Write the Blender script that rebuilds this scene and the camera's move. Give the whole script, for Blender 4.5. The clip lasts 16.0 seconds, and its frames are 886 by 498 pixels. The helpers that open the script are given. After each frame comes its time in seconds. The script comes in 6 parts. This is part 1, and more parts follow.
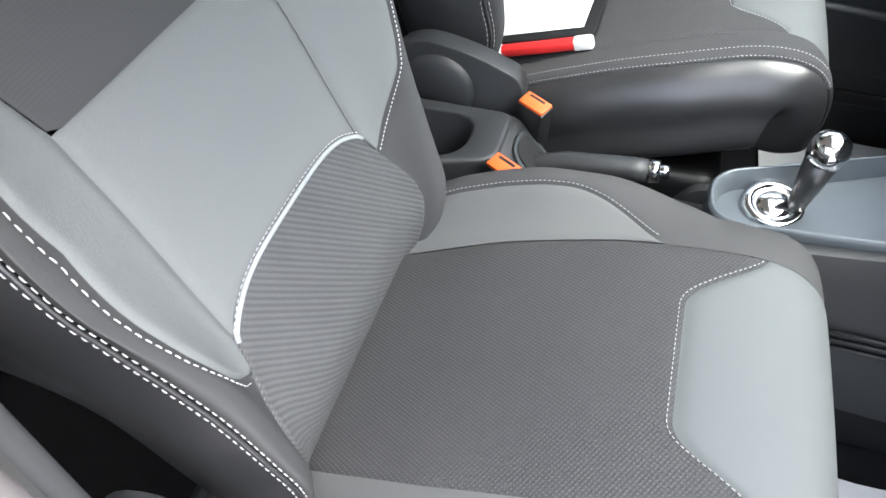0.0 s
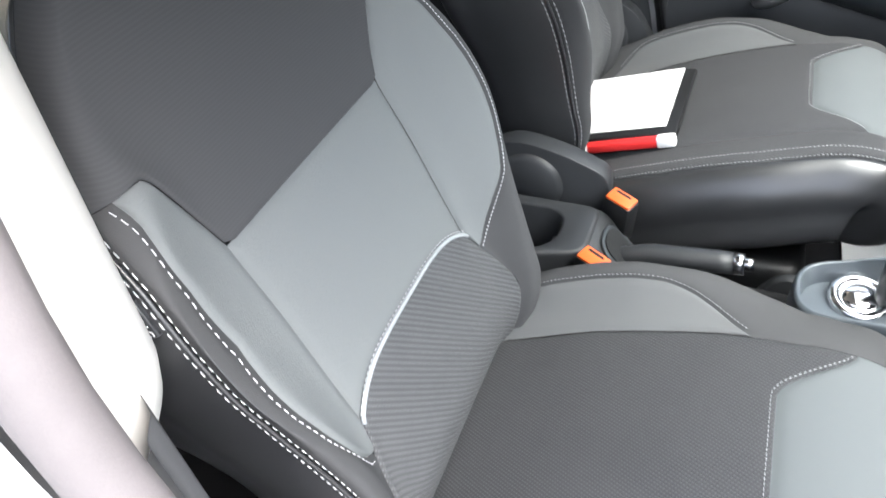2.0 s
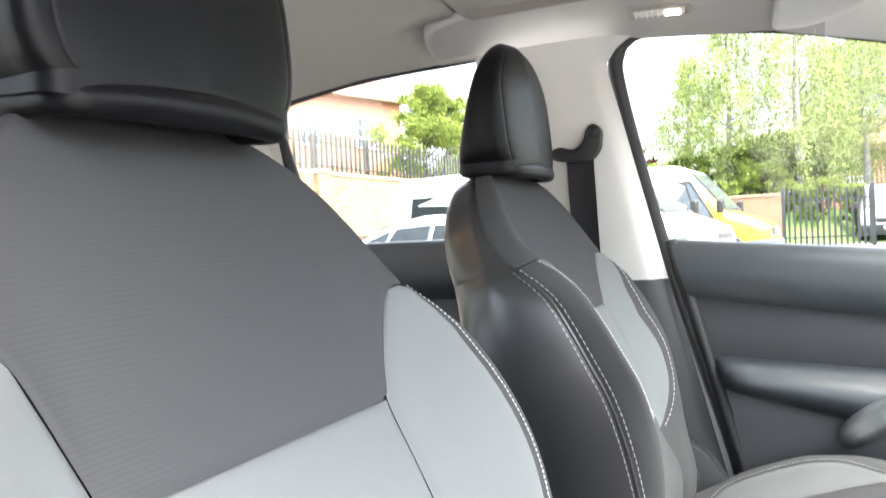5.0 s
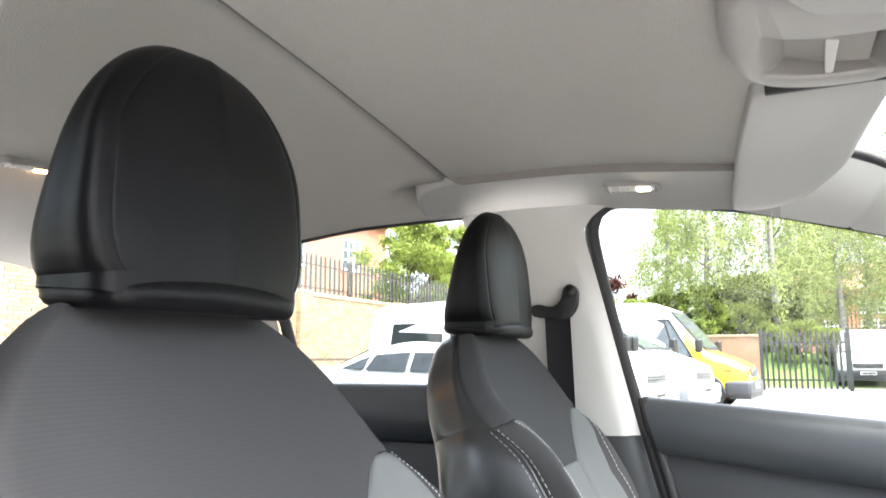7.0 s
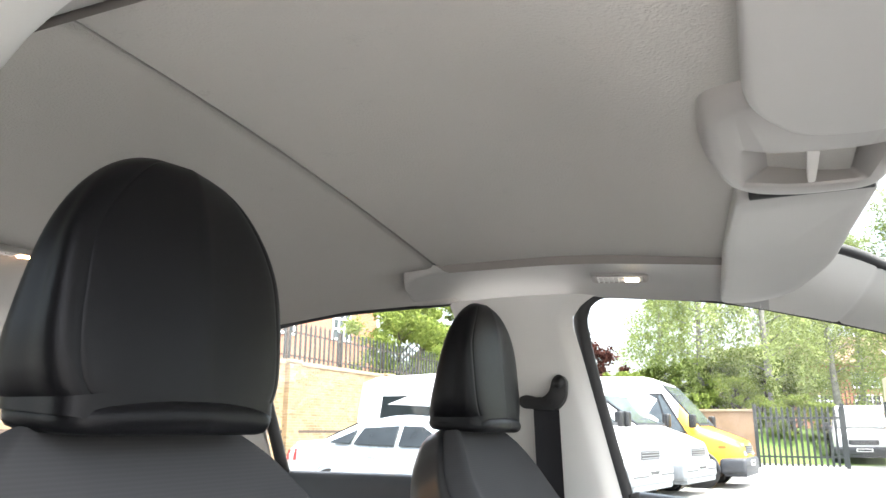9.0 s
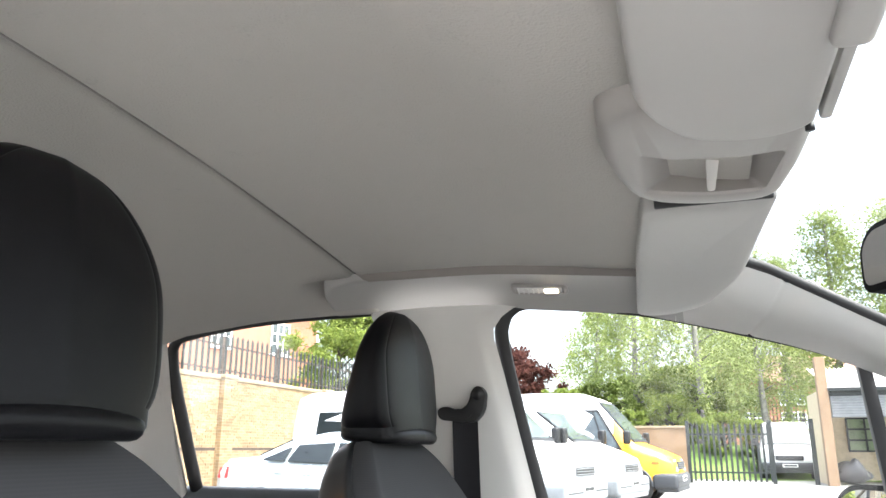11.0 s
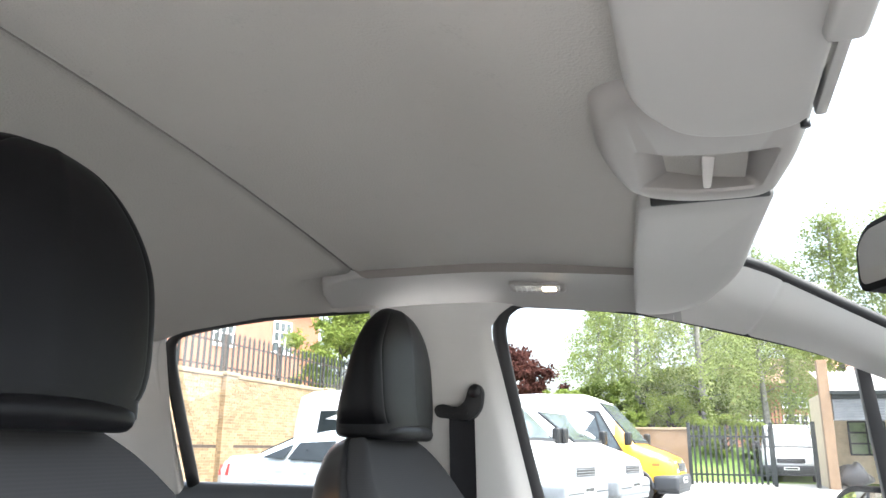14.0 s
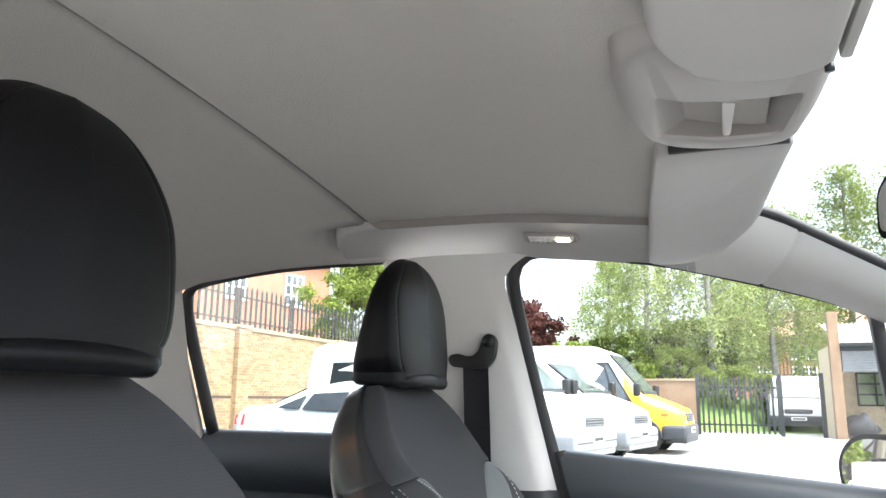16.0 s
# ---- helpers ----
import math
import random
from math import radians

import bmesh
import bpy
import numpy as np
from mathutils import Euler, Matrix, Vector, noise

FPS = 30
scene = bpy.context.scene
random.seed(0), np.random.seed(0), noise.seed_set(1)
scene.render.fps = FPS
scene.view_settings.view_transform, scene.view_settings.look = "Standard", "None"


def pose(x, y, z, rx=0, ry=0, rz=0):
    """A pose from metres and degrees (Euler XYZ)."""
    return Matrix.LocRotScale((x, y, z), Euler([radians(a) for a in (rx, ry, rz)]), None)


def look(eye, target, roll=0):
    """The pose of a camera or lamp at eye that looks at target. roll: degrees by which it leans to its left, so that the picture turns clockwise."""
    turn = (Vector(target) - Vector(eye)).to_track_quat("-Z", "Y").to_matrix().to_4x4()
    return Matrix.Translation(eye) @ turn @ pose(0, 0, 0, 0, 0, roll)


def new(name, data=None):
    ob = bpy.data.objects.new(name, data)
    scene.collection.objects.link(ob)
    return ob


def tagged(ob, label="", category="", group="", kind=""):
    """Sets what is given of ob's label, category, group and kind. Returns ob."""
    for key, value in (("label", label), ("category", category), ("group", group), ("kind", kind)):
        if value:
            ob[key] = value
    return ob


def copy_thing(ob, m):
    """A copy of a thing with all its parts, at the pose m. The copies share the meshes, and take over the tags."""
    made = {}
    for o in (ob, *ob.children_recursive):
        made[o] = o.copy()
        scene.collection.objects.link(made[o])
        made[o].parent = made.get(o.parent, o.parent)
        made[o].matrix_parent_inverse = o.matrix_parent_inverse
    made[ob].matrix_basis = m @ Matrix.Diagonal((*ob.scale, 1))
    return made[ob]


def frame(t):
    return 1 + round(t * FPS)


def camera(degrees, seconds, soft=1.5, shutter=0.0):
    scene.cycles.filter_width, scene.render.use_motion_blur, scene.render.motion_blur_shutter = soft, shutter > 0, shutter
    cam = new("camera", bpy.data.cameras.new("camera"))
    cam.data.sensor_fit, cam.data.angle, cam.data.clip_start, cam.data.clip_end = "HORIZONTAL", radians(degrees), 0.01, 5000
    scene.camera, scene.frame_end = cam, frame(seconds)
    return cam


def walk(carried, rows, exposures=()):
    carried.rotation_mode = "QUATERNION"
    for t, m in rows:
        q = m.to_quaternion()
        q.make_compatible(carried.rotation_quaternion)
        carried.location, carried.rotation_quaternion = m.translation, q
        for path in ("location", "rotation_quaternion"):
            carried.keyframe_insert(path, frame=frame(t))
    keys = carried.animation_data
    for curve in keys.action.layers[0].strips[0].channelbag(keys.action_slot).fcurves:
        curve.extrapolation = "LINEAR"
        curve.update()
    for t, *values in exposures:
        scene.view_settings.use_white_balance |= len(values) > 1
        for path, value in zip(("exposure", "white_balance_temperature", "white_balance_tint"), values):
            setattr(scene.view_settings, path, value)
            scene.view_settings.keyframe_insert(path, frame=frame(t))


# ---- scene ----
cam = camera(62.0, 16.0, shutter=0.5)
PATH = [
    (0, (0.316, -0.773, 1.235), (-0.082, 0.521, -0.237), -0.0),
    (0.5, (0.314, -0.792, 1.249), (-0.103, 0.489, -0.229), -1.5),
    (1, (0.307, -0.811, 1.264), (-0.152, 0.476, -0.197), -2.5),
    (1.5, (0.296, -0.827, 1.29), (-0.231, 0.508, -0.103), -3.4),
    (2, (0.294, -0.818, 1.3), (-0.318, 0.548, -0.026), -4.3),
    (2.5, (0.288, -0.785, 1.292), (-0.418, 0.569, 0.0), -3.8),
    (2.8, (0.27, -0.759, 1.263), (-0.51, 0.589, 0.008), -5.8),
    (3, (0.264, -0.744, 1.247), (-0.575, 0.679, 0.119), -6.4),
    (3.5, (0.264, -0.707, 1.126), (-0.667, 0.825, 0.24), -5.3),
    (4, (0.269, -0.706, 1.054), (-0.711, 0.949, 0.507), -4.8),
    (4.5, (0.272, -0.717, 1.049), (-0.629, 1.047, 0.77), -3.6),
    (5, (0.273, -0.733, 1.067), (-0.606, 1.064, 1.026), -2.8),
    (5.2, (0.28, -0.742, 1.067), (-0.604, 1.053, 1.07), -2.6),
    (7.5, (0.301, -0.804, 1.127), (-0.499, 0.991, 1.499), 0.2),
    (8, (0.302, -0.802, 1.137), (-0.496, 0.978, 1.579), 0.3),
    (8.5, (0.301, -0.802, 1.14), (-0.501, 0.97, 1.606), 0.5),
    (9, (0.306, -0.794, 1.148), (-0.476, 0.984, 1.625), 0.3),
    (9.5, (0.316, -0.786, 1.147), (-0.429, 1.002, 1.643), 0.2),
    (10, (0.33, -0.774, 1.142), (-0.349, 1.035, 1.657), 0.3),
    (12.5, (0.339, -0.755, 1.139), (-0.283, 1.073, 1.659), 0.1),
    (13, (0.341, -0.755, 1.14), (-0.299, 1.066, 1.664), 0.1),
    (13.5, (0.346, -0.752, 1.14), (-0.314, 1.062, 1.663), 0.4),
    (14, (0.344, -0.753, 1.136), (-0.298, 1.069, 1.655), 0.7),
    (14.5, (0.339, -0.754, 1.134), (-0.28, 1.08, 1.636), 0.8),
    (15, (0.336, -0.758, 1.134), (-0.286, 1.089, 1.584), 0.8),
    (15.5, (0.337, -0.758, 1.132), (-0.317, 1.086, 1.547), 0.9),
    (16, (0.338, -0.756, 1.131), (-0.338, 1.084, 1.527), 0.7),
]
walk(cam, [(t, look(eye, target, roll)) for t, eye, target, roll in PATH], exposures=[(0, 2.76, 6290, 10), (2.5, 2.78, 6250, 10), (3.5, 2.95, 6280, 10), (4.5, 3.36, 6380, 10), (5.2, 3.54, 6450, 10), (7.3, 3.22, 6450, 10), (9, 3.06, 6420, 10), (13, 2.9, 6260, 10), (16, 2.84, 6210, 10)])

# ---- daylight: bright overcast sky with a soft high sun ahead of the car ----
world = bpy.data.worlds.new("sky")
scene.world = world
world.use_nodes = True
wt = world.node_tree
sky = wt.nodes.new("ShaderNodeTexSky")
sky.sky_type, sky.sun_disc = "NISHITA", False
sky.sun_elevation, sky.sun_rotation = radians(64), radians(104)
sky.air_density, sky.dust_density, sky.ozone_density = 1.0, 6.0, 0.6
haze = wt.nodes.new("ShaderNodeHueSaturation")
haze.inputs["Saturation"].default_value = 0.55
wt.links.new(sky.outputs[0], haze.inputs["Color"])
wt.links.new(haze.outputs[0], wt.nodes["Background"].inputs[0])
wt.nodes["Background"].inputs[1].default_value = 0.15
sun = new("sun", bpy.data.lights.new("sun", "SUN"))
sun.data.energy, sun.data.angle, sun.data.color = 0.9, radians(70), (1.0, 0.97, 0.92)
sun.matrix_world = look((1.9, -0.5, 4.0), (0, 0, 0))
tagged(sun, kind="structure")


# ---- materials ----
def material(name, color, rough=0.6, metal=0.0, spec=0.5):
    m = bpy.data.materials.new(name)
    m.use_nodes = True
    b = m.node_tree.nodes["Principled BSDF"]
    b.inputs["Base Color"].default_value = (*color, 1)
    b.inputs["Roughness"].default_value = rough
    b.inputs["Metallic"].default_value = metal
    b.inputs["Specular IOR Level"].default_value = spec
    return m


def node(m, kind, **values):
    n = m.node_tree.nodes.new(kind)
    for key, value in values.items():
        n.inputs[key].default_value = value
    return n


def coords(m, scale=(1, 1, 1), rot=(0, 0, 0)):
    c, mp = node(m, "ShaderNodeTexCoord"), node(m, "ShaderNodeMapping", Scale=scale, Rotation=rot)
    m.node_tree.links.new(c.outputs["Object"], mp.inputs["Vector"])
    return mp.outputs["Vector"]


def grain(name, color, rough=0.7, metal=0.0, spec=0.5, fine=400, bump=0.15, depth=0.001, blotch=6, mix=0.15, dark=0.75, coarse_rough=0.1, stretch=None):
    """A surface with fine relief, and slow variation of colour and gloss at a larger scale."""
    m = material(name, color, rough, metal, spec)
    nt, b = m.node_tree, m.node_tree.nodes["Principled BSDF"]
    v = coords(m)
    n1 = node(m, "ShaderNodeTexNoise", Scale=fine, Detail=3)
    n2 = node(m, "ShaderNodeTexNoise", Scale=blotch, Detail=5, Roughness=0.65)
    nt.links.new(coords(m, stretch) if stretch else v, n1.inputs["Vector"])
    nt.links.new(v, n2.inputs["Vector"])
    bp = node(m, "ShaderNodeBump", Strength=bump, Distance=depth)
    nt.links.new(n1.outputs["Fac"], bp.inputs["Height"])
    nt.links.new(bp.outputs["Normal"], b.inputs["Normal"])
    r = m.node_tree.nodes.new("ShaderNodeValToRGB")
    r.color_ramp.elements[0].position, r.color_ramp.elements[1].position = 0.3, 0.7
    r.color_ramp.elements[0].color = (*[c * dark for c in color], 1)
    r.color_ramp.elements[1].color = (*color, 1)
    add = node(m, "ShaderNodeMath")
    add.operation = "MULTIPLY_ADD"
    nt.links.new(n1.outputs["Fac"], add.inputs[0])
    add.inputs[1].default_value = mix
    nt.links.new(n2.outputs["Fac"], add.inputs[2])
    nt.links.new(add.outputs[0], r.inputs["Fac"])
    nt.links.new(r.outputs["Color"], b.inputs["Base Color"])
    mr = node(m, "ShaderNodeMapRange")
    mr.inputs["To Min"].default_value, mr.inputs["To Max"].default_value = max(rough - coarse_rough, 0.02), min(rough + coarse_rough, 1)
    nt.links.new(n2.outputs["Fac"], mr.inputs["Value"])
    nt.links.new(mr.outputs[0], b.inputs["Roughness"])
    return m


def weave(name, color, second, pitch=(0.005, 0.005), axes=("Y", "Z"), depth=0.0012, strength=0.8, rough=0.85, rot=(0, 0, 0)):
    """Woven cloth: two crossing rows of ribs, at the given pitch in metres along the two axes, with a nap over them."""
    m = material(name, color, rough, 0.0, 0.1)
    nt, b = m.node_tree, m.node_tree.nodes["Principled BSDF"]
    b.inputs["Sheen Weight"].default_value = 0.02
    v = coords(m, rot=rot)
    waves = []
    for axis, p in zip(axes, pitch):
        w = node(m, "ShaderNodeTexWave", Scale=0.31416 / p, Distortion=0.05, Detail=1)
        w.bands_direction = axis
        w.inputs["Detail Scale"].default_value = 3
        nt.links.new(v, w.inputs["Vector"])
        waves.append(w)
    mul = node(m, "ShaderNodeMath")
    mul.operation = "MULTIPLY"
    for i, w in enumerate(waves):
        nt.links.new(w.outputs["Fac"], mul.inputs[i])
    n2 = node(m, "ShaderNodeTexNoise", Scale=9, Detail=5, Roughness=0.7)
    nt.links.new(v, n2.inputs["Vector"])
    ad = node(m, "ShaderNodeMath")
    ad.operation = "MULTIPLY_ADD"
    ad.inputs[1].default_value = 0.45
    nt.links.new(n2.outputs["Fac"], ad.inputs[0])
    nt.links.new(mul.outputs[0], ad.inputs[2])
    r = m.node_tree.nodes.new("ShaderNodeValToRGB")
    r.color_ramp.elements[0].position, r.color_ramp.elements[1].position = 0.1, 0.95
    r.color_ramp.elements[0].color, r.color_ramp.elements[1].color = (*second, 1), (*color, 1)
    nt.links.new(ad.outputs[0], r.inputs["Fac"])
    nt.links.new(r.outputs["Color"], b.inputs["Base Color"])
    bp = node(m, "ShaderNodeBump", Strength=strength, Distance=depth)
    nt.links.new(mul.outputs[0], bp.inputs["Height"])
    nt.links.new(bp.outputs["Normal"], b.inputs["Normal"])
    return m


def leaves(name, color, second):
    m = material(name, color, 0.85, 0, 0.1)
    nt, b = m.node_tree, m.node_tree.nodes["Principled BSDF"]
    g = node(m, "ShaderNodeNewGeometry")
    r = m.node_tree.nodes.new("ShaderNodeValToRGB")
    r.color_ramp.elements[0].color, r.color_ramp.elements[1].color = (*second, 1), (*color, 1)
    nt.links.new(g.outputs["Random Per Island"], r.inputs["Fac"])
    nt.links.new(r.outputs["Color"], b.inputs["Base Color"])
    b.inputs["Subsurface Weight"].default_value = 0.0
    tr = node(m, "ShaderNodeBsdfTranslucent")
    nt.links.new(r.outputs["Color"], tr.inputs["Color"])
    mx = node(m, "ShaderNodeMixShader")
    mx.inputs[0].default_value = 0.45
    nt.links.new(b.outputs[0], mx.inputs[1])
    nt.links.new(tr.outputs[0], mx.inputs[2])
    nt.links.new(mx.outputs[0], nt.nodes["Material Output"].inputs["Surface"])
    return m


def glass(name, tint=(0.93, 0.97, 0.95)):
    """Thin sheet glass: mostly clear, with a Fresnel gloss."""
    m = material(name, tint, 0.0)
    nt = m.node_tree
    t, g, f, mx = (node(m, k) for k in ("ShaderNodeBsdfTransparent", "ShaderNodeBsdfGlossy", "ShaderNodeFresnel", "ShaderNodeMixShader"))
    t.inputs["Color"].default_value = (*tint, 1)
    g.inputs["Roughness"].default_value = 0.02
    nt.links.new(f.outputs[0], mx.inputs[0])
    nt.links.new(t.outputs[0], mx.inputs[1])
    nt.links.new(g.outputs[0], mx.inputs[2])
    nt.links.new(mx.outputs[0], nt.nodes["Material Output"].inputs["Surface"])
    return m


def glow(name, color, strength):
    m = material(name, color, 0.4)
    b = m.node_tree.nodes["Principled BSDF"]
    b.inputs["Emission Color"].default_value = (*color, 1)
    b.inputs["Emission Strength"].default_value = strength
    return m


CLOTH_LIGHT = grain("light_cloth", (0.155, 0.165, 0.166), 0.92, spec=0.12, fine=420, bump=0.6, depth=0.0008, blotch=34, mix=1.0, dark=0.76, stretch=(1.6, 0.5, 2.4))
CLOTH_PATCH = grain("patch_cloth", (0.112, 0.122, 0.126), 0.88, spec=0.2, fine=1300, bump=0.5, depth=0.0006, blotch=20, mix=0.8, dark=0.86)
CLOTH_GREY = grain("grey_cloth", (0.118, 0.121, 0.124), 0.92, spec=0.15, fine=1300, bump=0.5, depth=0.0006, blotch=28, mix=0.9, dark=0.82)
CLOTH_DARK = grain("dark_cloth", (0.062, 0.063, 0.065), 0.92, spec=0.15, fine=1300, bump=0.5, depth=0.0006, blotch=24, mix=0.8, dark=0.8)
CLOTH_UPPER = weave("dark_ribbed_cloth", (0.063, 0.064, 0.067), (0.058, 0.059, 0.062), (0.0030, 0.0030), ("Z", "Z"), 0.0002, 0.04, rough=0.97)
CLOTH_RIB = weave("ribbed_cloth", (0.128, 0.131, 0.135), (0.058, 0.060, 0.063), (0.0054, 0.0019), ("Z", "Y"), 0.0012, 0.7, rot=(radians(45), 0, 0))
CLOTH_DOT = weave("dotted_cloth", (0.068, 0.069, 0.072), (0.042, 0.043, 0.046), (0.0036, 0.0036), ("X", "Y"), 0.0012, 0.6, rot=(0, 0, radians(32)))
LEATHERETTE = grain("leatherette", (0.026, 0.0268, 0.029), 0.33, spec=0.9, fine=700, bump=0.2, depth=0.0005, blotch=9, mix=0.1, dark=0.8)
HEADREST = grain("headrest_vinyl", (0.0055, 0.0055, 0.0066), 0.42, spec=0.18, fine=800, bump=0.2, depth=0.0005, blotch=8, mix=0.1, dark=0.8)
MATT_BLACK = grain("matt_black_plastic", (0.008, 0.008, 0.009), 0.8, spec=0.12, fine=600, bump=0.2)
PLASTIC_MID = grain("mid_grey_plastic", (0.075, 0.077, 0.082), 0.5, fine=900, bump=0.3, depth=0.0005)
THREAD = grain("thread", (0.55, 0.56, 0.57), 0.8, fine=1500, bump=0.3, depth=0.0003)
THREAD_GREY = grain("grey_thread", (0.30, 0.31, 0.32), 0.8, fine=1500, bump=0.3, depth=0.0003)
PIPING = grain("piping", (0.36, 0.385, 0.395), 0.8, fine=1500, bump=0.4, depth=0.0004)
PLASTIC_BLACK = grain("black_plastic", (0.010, 0.0105, 0.0115), 0.45, fine=900, bump=0.25, depth=0.0004)
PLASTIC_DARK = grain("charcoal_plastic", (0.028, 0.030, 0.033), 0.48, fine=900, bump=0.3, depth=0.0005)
PLASTIC_DOOR = grain("door_plastic", (0.036, 0.042, 0.048), 0.40, fine=700, bump=0.3, depth=0.0006)
PLASTIC_INSERT = grain("door_insert", (0.03, 0.032, 0.036), 0.6, fine=900, bump=0.3, depth=0.0005)
PLASTIC_LIGHT = grain("pale_trim", (0.56, 0.55, 0.527), 0.45, fine=900, bump=0.15, depth=0.0004, blotch=4, dark=0.93)
PLASTIC_VISOR = grain("visor_vinyl", (0.36, 0.352, 0.336), 0.55, fine=800, bump=0.15, depth=0.0004, blotch=4, dark=0.93)
PLASTIC_TAUPE = grain("taupe_plastic", (0.30, 0.285, 0.27), 0.5, fine=800, bump=0.15, depth=0.0004, blotch=4, dark=0.93)
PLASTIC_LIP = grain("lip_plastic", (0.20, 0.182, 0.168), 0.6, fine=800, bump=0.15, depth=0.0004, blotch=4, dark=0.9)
HEADLINER = grain("headliner_felt", (0.43, 0.414, 0.385), 0.95, spec=0.1, fine=350, bump=0.6, depth=0.0018, blotch=24, mix=0.7, dark=0.80)
CARPET = grain("carpet", (0.02, 0.02, 0.022), 1.0, spec=0.1, fine=600, bump=0.8, depth=0.003)
CHROME = material("chrome", (0.82, 0.82, 0.83), 0.08, 1.0)
SATIN = grain("satin_silver", (0.5, 0.52, 0.54), 0.3, 0.9, fine=600, bump=0.05)
CONSOLE_GREY = grain("console_grey", (0.11, 0.128, 0.145), 0.38, 0.2, fine=800, bump=0.1)
ORANGE = grain("orange_plastic", (0.85, 0.14, 0.03), 0.35, fine=500, bump=0.1)
RED = grain("red_plastic", (0.7, 0.03, 0.03), 0.35, fine=500, bump=0.1)
PAPER = grain("paper", (0.88, 0.88, 0.88), 0.8, fine=200, bump=0.1, depth=0.0005, dark=0.96)
RUBBER = grain("rubber", (0.014, 0.014, 0.015), 0.55, fine=500, bump=0.2)
SEAL = grain("door_seal", (0.15, 0.138, 0.142), 0.65, fine=500, bump=0.2)
BELT = weave("belt_webbing", (0.028, 0.028, 0.031), (0.022, 0.022, 0.024), (0.0015, 0.0015), ("X", "Z"), 0.0002, 0.2, rough=0.6)
GLASS = glass("window_glass")
GLASS_SCREEN = glass("windscreen_glass", (0.74, 0.78, 0.765))
GLASS_DARK = grain("vehicle_glass", (0.085, 0.105, 0.115), 0.06, spec=0.9, fine=3, bump=0.02, blotch=2.5, mix=0.1, dark=0.35, coarse_rough=0.03)
GLASS_SMOKE = grain("smoked_vehicle_glass", (0.02, 0.025, 0.028), 0.05, spec=0.4, fine=3, bump=0.02, blotch=3, mix=0.1, dark=0.5, coarse_rough=0.02)
MIRROR = material("mirror", (0.9, 0.9, 0.9), 0.01, 1.0)
LENS = grain("lamp_lens", (0.75, 0.74, 0.72), 0.25, fine=300, bump=0.4)
BULB = glow("bulb", (1.0, 0.78, 0.5), 4.0)
BULB_WARM = glow("warm_bulb", (1.0, 0.5, 0.18), 40.0)
PAINT_WHITE = grain("white_paint", (0.62, 0.63, 0.645), 0.25, fine=40, bump=0.02, dark=0.95, blotch=2)
PAINT_SILVER = grain("pale_silver_paint", (0.46, 0.51, 0.54), 0.28, 0.3, fine=40, bump=0.02, dark=0.95, blotch=2)
PAINT_YELLOW = grain("yellow_paint", (0.74, 0.37, 0.02), 0.3, fine=40, bump=0.02, dark=0.92, blotch=2)
BUMPER_GREY = grain("bumper_plastic", (0.04, 0.043, 0.05), 0.55, fine=200, bump=0.2)
BUMPER_PALE = grain("pale_bumper", (0.20, 0.215, 0.23), 0.5, fine=200, bump=0.2)
ASPHALT = grain("asphalt", (0.3, 0.295, 0.28), 0.9, fine=60, bump=0.6, depth=0.01, blotch=0.4, mix=0.4, dark=0.7)
GRASS = grain("grass", (0.15, 0.24, 0.05), 0.9, fine=30, bump=0.8, depth=0.03, blotch=1.0, dark=0.55)
BRICK_BUFF = grain("buff_brick", (0.33, 0.235, 0.135), 0.9, fine=120, bump=0.4, depth=0.003, blotch=1.2, dark=0.72)
BRICK_RED = grain("red_brick", (0.36, 0.16, 0.1), 0.9, fine=120, bump=0.4, depth=0.003, blotch=1.2, dark=0.75)
BRICK_ORANGE = grain("orange_brick", (0.24, 0.16, 0.10), 0.9, fine=120, bump=0.4, depth=0.003, blotch=1.6, dark=0.7)
# greenery seen through the garage window, put into the pane's colour
PANE_GREEN = grain("green_pane", (0.16, 0.22, 0.12), 0.3, fine=20, bump=0.05, blotch=3, dark=0.6)
BARK_DARK = grain("dark_bark", (0.07, 0.06, 0.045), 0.9, fine=25, bump=0.5, depth=0.01, blotch=5, dark=0.5)
COPING = grain("coping_stone", (0.29, 0.225, 0.145), 0.9, fine=80, bump=0.4, depth=0.004, blotch=2, dark=0.7)
MORTAR = grain("mortar", (0.34, 0.29, 0.22), 0.95, fine=200, bump=0.4)
STEEL_DARK = grain("painted_steel", (0.03, 0.035, 0.035), 0.5, 0.3, fine=80, bump=0.2)
STEEL_RUST = grain("rusty_steel", (0.10, 0.075, 0.06), 0.75, 0.3, fine=80, bump=0.4, dark=0.5)
SHUTTER = grain("shutter_steel", (0.2, 0.21, 0.22), 0.5, 0.4, fine=60, bump=0.2)
RENDER_CREAM = grain("cream_render", (0.55, 0.46, 0.33), 0.9, fine=80, bump=0.3)
ROOF_SHEET = grain("roof_sheet", (0.5, 0.48, 0.45), 0.8, fine=60, bump=0.3, dark=0.7, blotch=1)
ROOF_TILE = grain("roof_tile", (0.3, 0.17, 0.12), 0.9, fine=60, bump=0.3, dark=0.7, blotch=1)
FRAME_WHITE = grain("window_frame_paint", (0.8, 0.8, 0.8), 0.5, fine=80, bump=0.1)
BARK = grain("birch_bark", (0.26, 0.25, 0.22), 0.9, fine=25, bump=0.5, depth=0.01, blotch=5, dark=0.3)
LEAF = leaves("birch_leaf", (0.31, 0.36, 0.13), (0.19, 0.24, 0.08))
LEAF_RED = leaves("copper_leaf", (0.11, 0.045, 0.036), (0.05, 0.02, 0.018))
